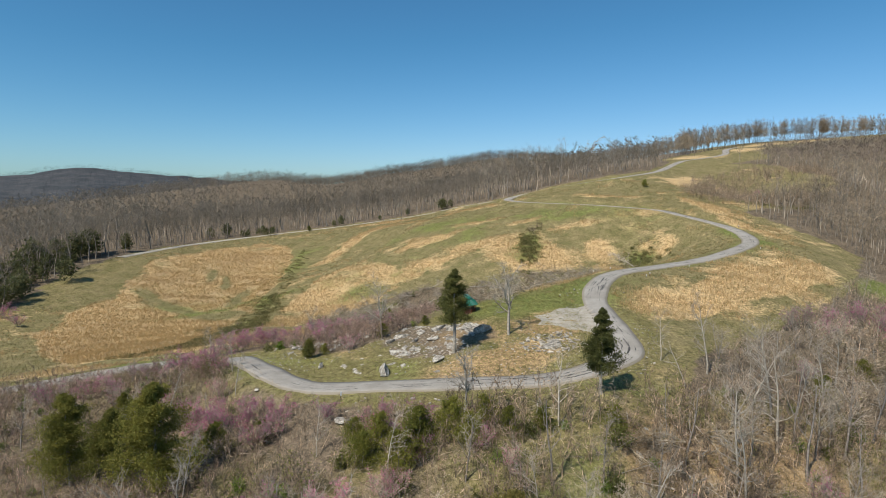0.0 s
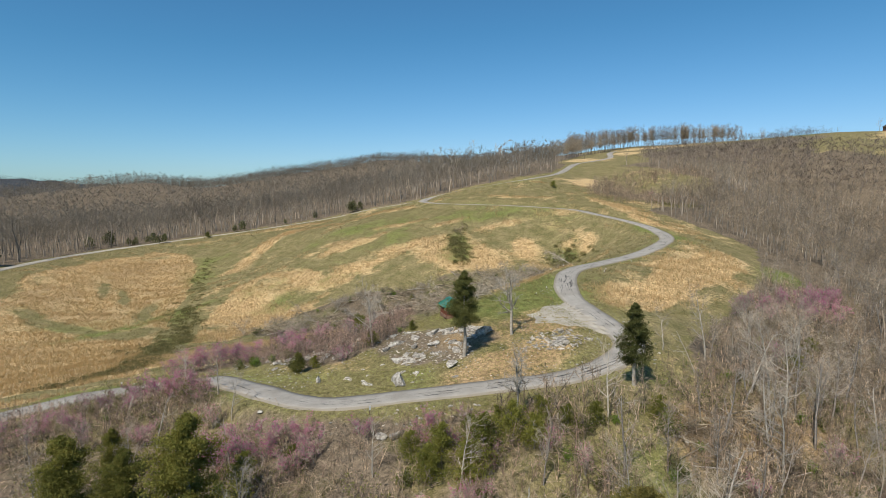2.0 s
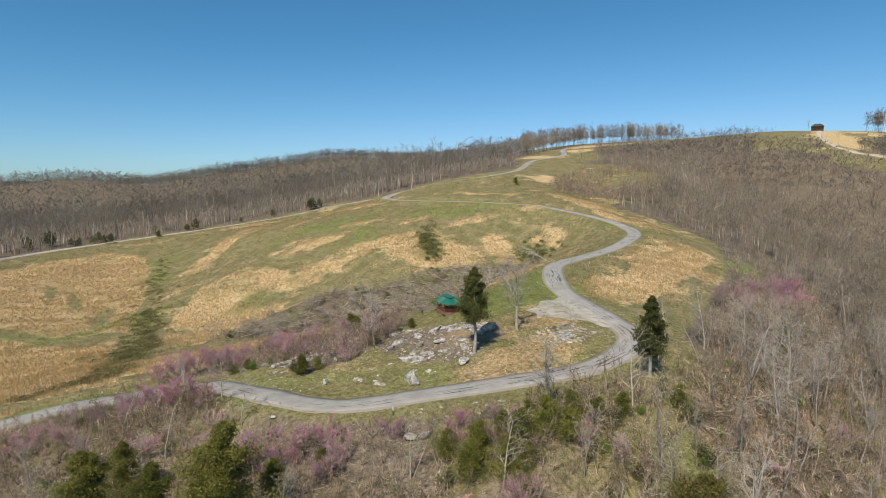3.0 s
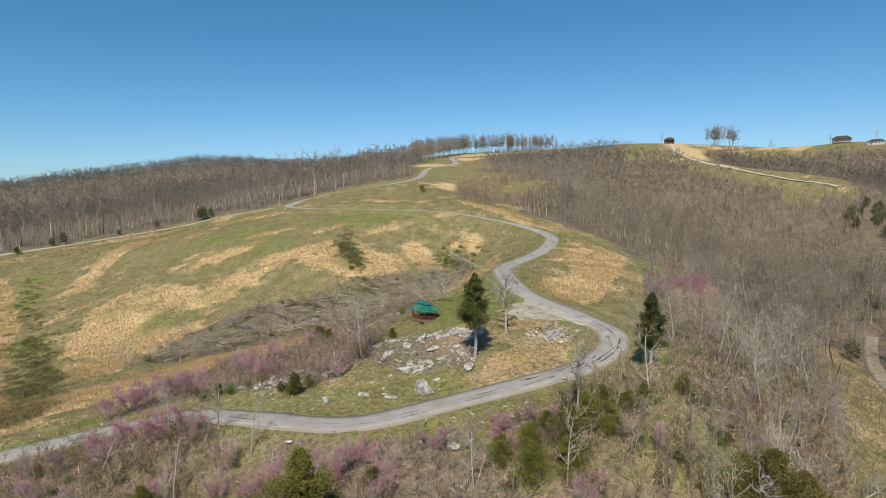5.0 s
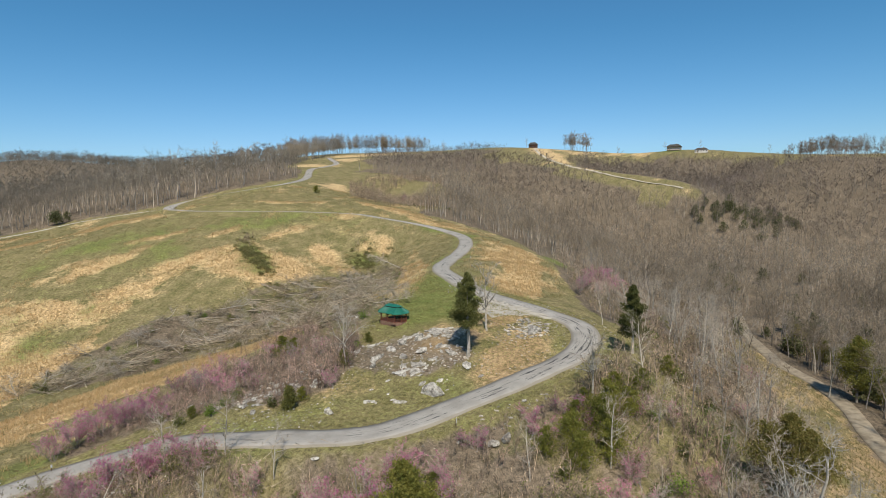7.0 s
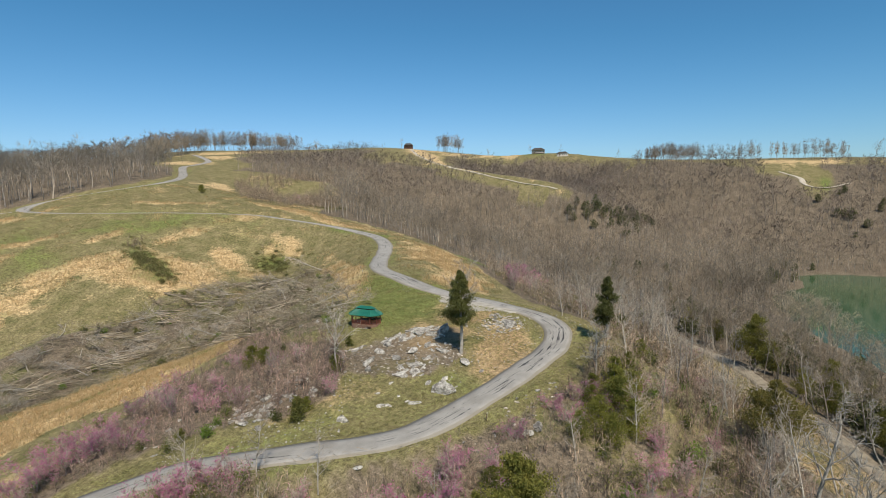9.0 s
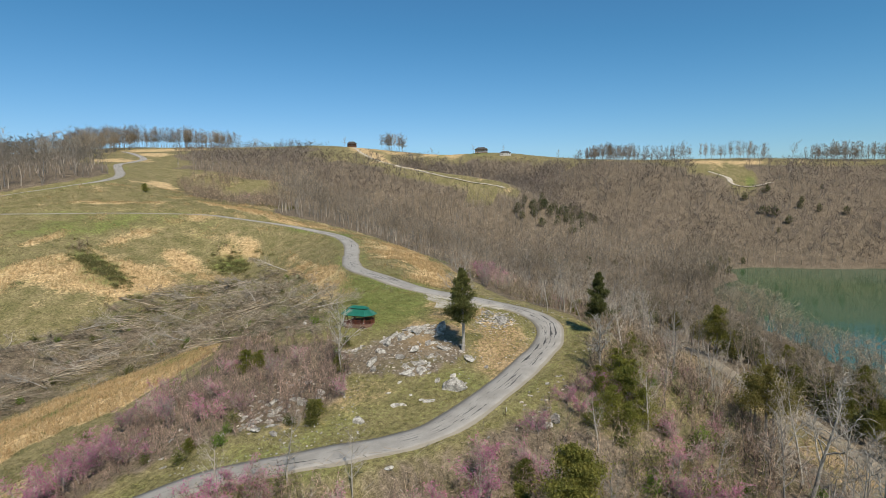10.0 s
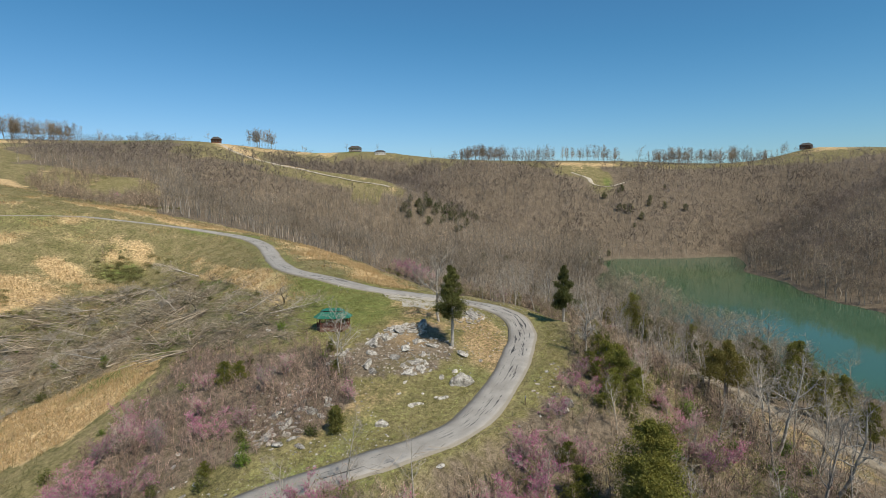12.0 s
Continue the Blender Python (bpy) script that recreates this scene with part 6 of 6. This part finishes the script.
forest("woods", ROUGH_TREES, *scatter(WOOD_EAST, 6.7, 3, reach(430, 900)), 0.8, 1.3, 4, [MAT_RUSSET, MAT_DIM], "bare brown woods on the far slope above the lake")
TALL_FINE = [far_tree(110 + i, 12.0, 2.9, 168, 0.016, 21, 0.5) for i in range(8)]
forest("woods", TALL_FINE, *scatter(WOOD_WEST, 7.6, 5, lambda x, y: reach(200, 480)(x, y) & (near_lane(x, y, LANES[1])[0] < 45)), 0.9, 1.55, 6, WEST, "tall leafless woods behind the upper lane")
forest("woods", DEEP_TREES, *scatter(WOOD_WEST, 7.6, 15, lambda x, y: reach(200, 480)(x, y) & (near_lane(x, y, LANES[1])[0] >= 45)), 1.1, 1.6, 16, WEST, "deep leafless woods behind the upper lane")
BANK_TOP = [(34, 44), (56, 53), (74, 61), (92, 74), (104, 88), (84, 76), (60, 64), (44, 58), (32, 52)]
forest("brush", FINE_TREES, *scatter(BANK_TOP, 3.4, 21), 0.2, 0.42, 22, WOODS, "low bare brush on the bank above the track", "brush")
BANK = [(-10, 8), (20, 20), (45, 29), (75, 43), (110, 66), (140, 84), (140, 60), (100, 38), (75, 22), (50, 10), (20, 0)]
forest("woods", FINE_TREES, *scatter(BANK, 4.6, 9), 0.6, 1.05, 99, [MAT_WOODS, MAT_BOLE], "bare trees crowding the bank of the lake")
CREST = [(-340, 985), (430, 985), (430, 1160), (-340, 1160)]
forest("woods", DISTANT_TREES, *scatter(CREST, 8.0, 44), 0.55, 0.9, 45, WEST, "lower bare trees filling the crest of a distant ridge")
HEADLAND = [(150, -54), (252, -47), (303, -42), (345, -50), (408, -80), (400, -220), (150, -180)]
forest("woods", ROUGH_TREES, *scatter(HEADLAND, 6.2, 17), 0.8, 1.3, 18, [MAT_RUSSET, MAT_DIM], "dense bare woods on the headland across the lake")
for tract, seed in ((FLANK, 23), (BROW, 25)):
    forest("woods", ROUGH_TREES, *scatter(tract, 6.6, seed), 0.5, 0.85, seed + 1, [MAT_RUSSET, MAT_DIM], "low bare woods below the crest of the ridge", "woods", 0.35, -0.3)
HILL_TREES = [far_tree(190 + i, 12.0, 5.8, 45, 0.25, 9, 0.12) for i in range(5)]
forest("woods", HILL_TREES, *scatter(WOOD_WEST, 12.5, 7, lambda x, y: reach(480, 1200)(x, y) & (y > 470) & (x > -520)), 0.95, 1.45, 8, WEST, "bare wooded ridge in the distance", "woods", 0.2)
EDGE_TREES = [far_tree(180 + i, 12.0, 2.7, 168, 0.02, 24, 0.45) for i in range(6)]
forest("woods", EDGE_TREES, *scatter(WOOD_WEST, 9.5, 19, lambda x, y: reach(180, 480)(x, y) & (near_lane(x, y, LANES[1])[0] < 40)), 1.6, 2.2, 20, WEST, "tall leafless trees standing along the upper lane")


MAT_FAR_CEDAR = plain("dull_green_cedars", (0.095, 0.103, 0.045), (0.185, 0.185, 0.085), 5.0, spread=0.35, island=True, thin=0.5)


def far_cedar(seed):
    """A round-shouldered evergreen crown of uneven tiers."""
    r = np.random.default_rng(seed)
    t = r.beta(1.2, 1.3, 420)
    a = r.uniform(0, 6.283, 420)
    lobes = 0.78 + 0.22 * np.sin(3 * a + 5 * t + seed) + 0.14 * np.sin(t * 14 + seed)
    d = np.sqrt(r.uniform(0.1, 1, 420)) * 3.3 * np.sin(np.clip(0.25 + 0.75 * (1 - t), 0, 1) * 2.2) * lobes * np.clip(6 * (1 - t) + 0.15, 0, 1)
    return flakes(r, np.c_[np.cos(a) * d, np.sin(a) * d, 1.5 + t * 7.0] + r.normal(size=(420, 3)) * 0.3, 0.6, 1.3, 0.4)


FAR_CEDARS = [far_cedar(150 + i) for i in range(4)]


def clump(seed, spots):
    r = np.random.default_rng(seed)
    q = np.array([(cx + u * rx, cy + v * ry) for cx, cy, rx, ry, n in spots for u, v in r.normal(size=(n, 2)) * 0.5])
    return q[:, 0], q[:, 1]


forest("evergreens", FAR_CEDARS, *clump(9, ((392, 150, 48, 22, 48), (365, 172, 28, 14, 18), (230, 110, 60, 40, 12), (455, -10, 40, 60, 14), (360, 10, 12, 50, 14), (300, 45, 20, 10, 8), (-200, 262, 14, 50, 40),
                                                (-140, 396, 20, 8, 12), (-60, 405, 50, 4, 5), (0, 393, 20, 3, 3), (140, 70, 40, 25, 18), (70, 30, 40, 14, 24), (110, 45, 30, 10, 14))), 0.5, 0.95, 10, [MAT_FAR_CEDAR], "dark cedars scattered through bare woods", "evergreens")
forest("evergreens", FAR_CEDARS, *clump(13, ((-186, 225, 12, 40, 22), (-196, 275, 14, 40, 22), (-175, 318, 8, 10, 5))), 0.9, 1.5, 14, [MAT_FAR_CEDAR], "tall dark cedars along the edge of the woods", "evergreens")

# ---- far ridge: tree rows, cabin, houses ----
RIDGE_TREES = [far_tree(170 + i, 19.0, 2.9, 240, 0.05, 30, 0.27) for i in range(6)]
for n, ((x0, y0), (x1, y1), many, wide, size) in enumerate((((205, 490), (250, 570), 30, 20, 1.0), ((240, 560), (360, 640), 60, 18, 1.2), ((360, 640), (475, 602), 75, 16, 1.15), ((595, 452), (625, 428), 16, 6, 1.2), ((552, 176), (580, 120), 46, 8, 0.9),
                                                     ((580, 112), (592, -10), 34, 10, 0.95), ((590, -50), (590, -150), 60, 10, 0.95), ((598, -160), (604, -195), 10, 5, 0.7))):
    many = int(many * 2.2)
    f = rng.uniform(0, 1, many)
    forest("tree_row", RIDGE_TREES, x0 + (x1 - x0) * f + rng.normal(size=many) * wide * 0.4, y0 + (y1 - y0) * f + rng.normal(size=many) * wide * 0.4, 0.75 * size, 1.1 * size, 180 + n, [MAT_WOODS, MAT_BARK], "row of tall bare trees along the ridge line", "trees", 0.12)
RIDGE_TREE = [bare_tree("bare_tree", 170 + i, TALL, 19, 0.24, MAT_BARK, MAT_TWIG, "tall bare tree standing alone on the skyline", "tree", lean=0.02, group="skyline trees", twig=0.028) for i in range(2)]
for i, (x, y, size) in enumerate(((507, 600, 0.8), (512, 604, 0.7), (640, 400, 0.5), (600, 380, 0.5), (540, 478, 0.7), (582, -32, 1.0), (660, 300, 0.6), (655, 342, 0.6), (690, 230, 0.6), (42, 362, 1.3), (56, 368, 1.4), (64, 364, 1.2), (76, 364, 1.4), (92, 360, 1.25), (30, 372, 1.2),
                                  (110, 362, 1.1), (40, 380, 1.1), (-66, 388, 0.8), (-40, 380, 0.85), (-28, 378, 0.8))):
    m = at(x, y, rng.uniform(0, 360), size)
    put(RIDGE_TREE[i], m) if i < 2 else plant(RIDGE_TREE[i % 2], m)
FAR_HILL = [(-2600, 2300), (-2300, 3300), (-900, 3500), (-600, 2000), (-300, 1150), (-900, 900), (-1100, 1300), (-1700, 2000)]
# the trees' blue-grey colour stands in for distance haze
forest("woods", [far_tree(190 + i, 16, 7.0, 16, 0.3, 8) for i in range(4)], *scatter(FAR_HILL, 34, 195), 0.9, 1.5, 196, [plain("haze_grey_far_woods", (0.050, 0.056, 0.062), (0.092, 0.092, 0.094), 30.0, spread=0.3, island=True)] * 2, "hazy bare woods on distant hills")

MAT_SHINGLE = plain("dark_shingles", (0.055, 0.05, 0.045), (0.09, 0.08, 0.07), 1.0, 0.8)
MAT_LOG = plain("reddish_log_wall", (0.16, 0.07, 0.04), (0.22, 0.11, 0.065), 1.0, 0.7)
MAT_SIDING = plain("pale_siding", (0.52, 0.48, 0.42), (0.62, 0.58, 0.52), 1.0, 0.7)
MAT_GLASS = plain("dark_window_glass", (0.03, 0.035, 0.045), (0.05, 0.055, 0.065), 1.0, 0.1, 0.6)


def build_house(x, y, turn, long, deep, high, rise, wall_mat, label, porch=0.0, bays=4):
    """A house with hipped or gabled roof, windows, a door and, where wanted, a porch on posts."""
    root = tagged(new("house"), label, "house")
    root.matrix_basis = at(x, y, turn, sink=0.3)
    a, b = long / 2, deep / 2
    rect = [(-a, -b), (a, -b), (a, b), (-a, b)]
    part("wall", (ring_solid([(rect, -0.8), (rect, high)]), wall_mat), root)
    eave = [(-a - 0.5, -b - 0.5 - porch), (a + 0.5, -b - 0.5 - porch), (a + 0.5, b + 0.5), (-a - 0.5, b + 0.5)]
    ridge = [(-a * 0.55, -0.1), (a * 0.55, -0.1), (a * 0.55, 0.1), (-a * 0.55, 0.1)]
    roof = part("roof", (ring_solid([(eave, high - 0.12), (eave, high + 0.05), (ridge, high + rise)]), MAT_SHINGLE), root)
    bm = bmesh.new()
    box(bm, a * 0.3, 0.6, high + rise, 0.8, 0.8, 1.4)
    part("chimney", (bm, MAT_ROCK), roof)
    for k in range(bays):
        u = -a + long * (k + 0.5) / bays
        bm = bmesh.new()
        box(bm, u, -b - 0.03, high * 0.52, 1.2, 0.08, 1.4)
        w = part("window", (bm, MAT_WHITE), root)
        bm = bmesh.new()
        box(bm, u, -b - 0.07, high * 0.52, 1.0, 0.05, 1.2)
        part("pane", (bm, MAT_GLASS), w)
    bm = bmesh.new()
    box(bm, long / bays * 0.5 - a + long / bays * 0.62, -b - 0.03, 1.05, 1.0, 0.08, 2.1)
    part("door", (bm, MAT_BROWN), root)
    if porch:
        bm = bmesh.new()
        box(bm, 0, -b - porch / 2, 0.1, long, porch, 0.25)
        part("porch_deck", (bm, MAT_DECK), root)
        for k in range(bays + 1):
            bm = bmesh.new()
            box(bm, -a + long * k / bays, -b - porch + 0.1, high / 2, 0.18, 0.18, high)
            part("porch_post", (bm, MAT_LOG), root)
    return root


build_house(541, 468, -52, 11, 8, 4.6, 3.2, MAT_LOG, "small reddish log cabin with a porch on the green ridge", 2.2, 3)
build_house(649, 328, -70, 17, 9, 4.4, 3.2, MAT_SIDING, "pale house with brown roof on the ridge", 1.8, 5)
build_house(626, 286, -75, 14, 7, 3.0, 2.4, MAT_SIDING, "low pale outbuilding with a dark roof on the ridge", 0.0, 5)
build_house(600, -214, -110, 12, 8, 3.4, 2.8, MAT_LOG, "dark house on a grassy ridge above the lake", 2.0, 4)
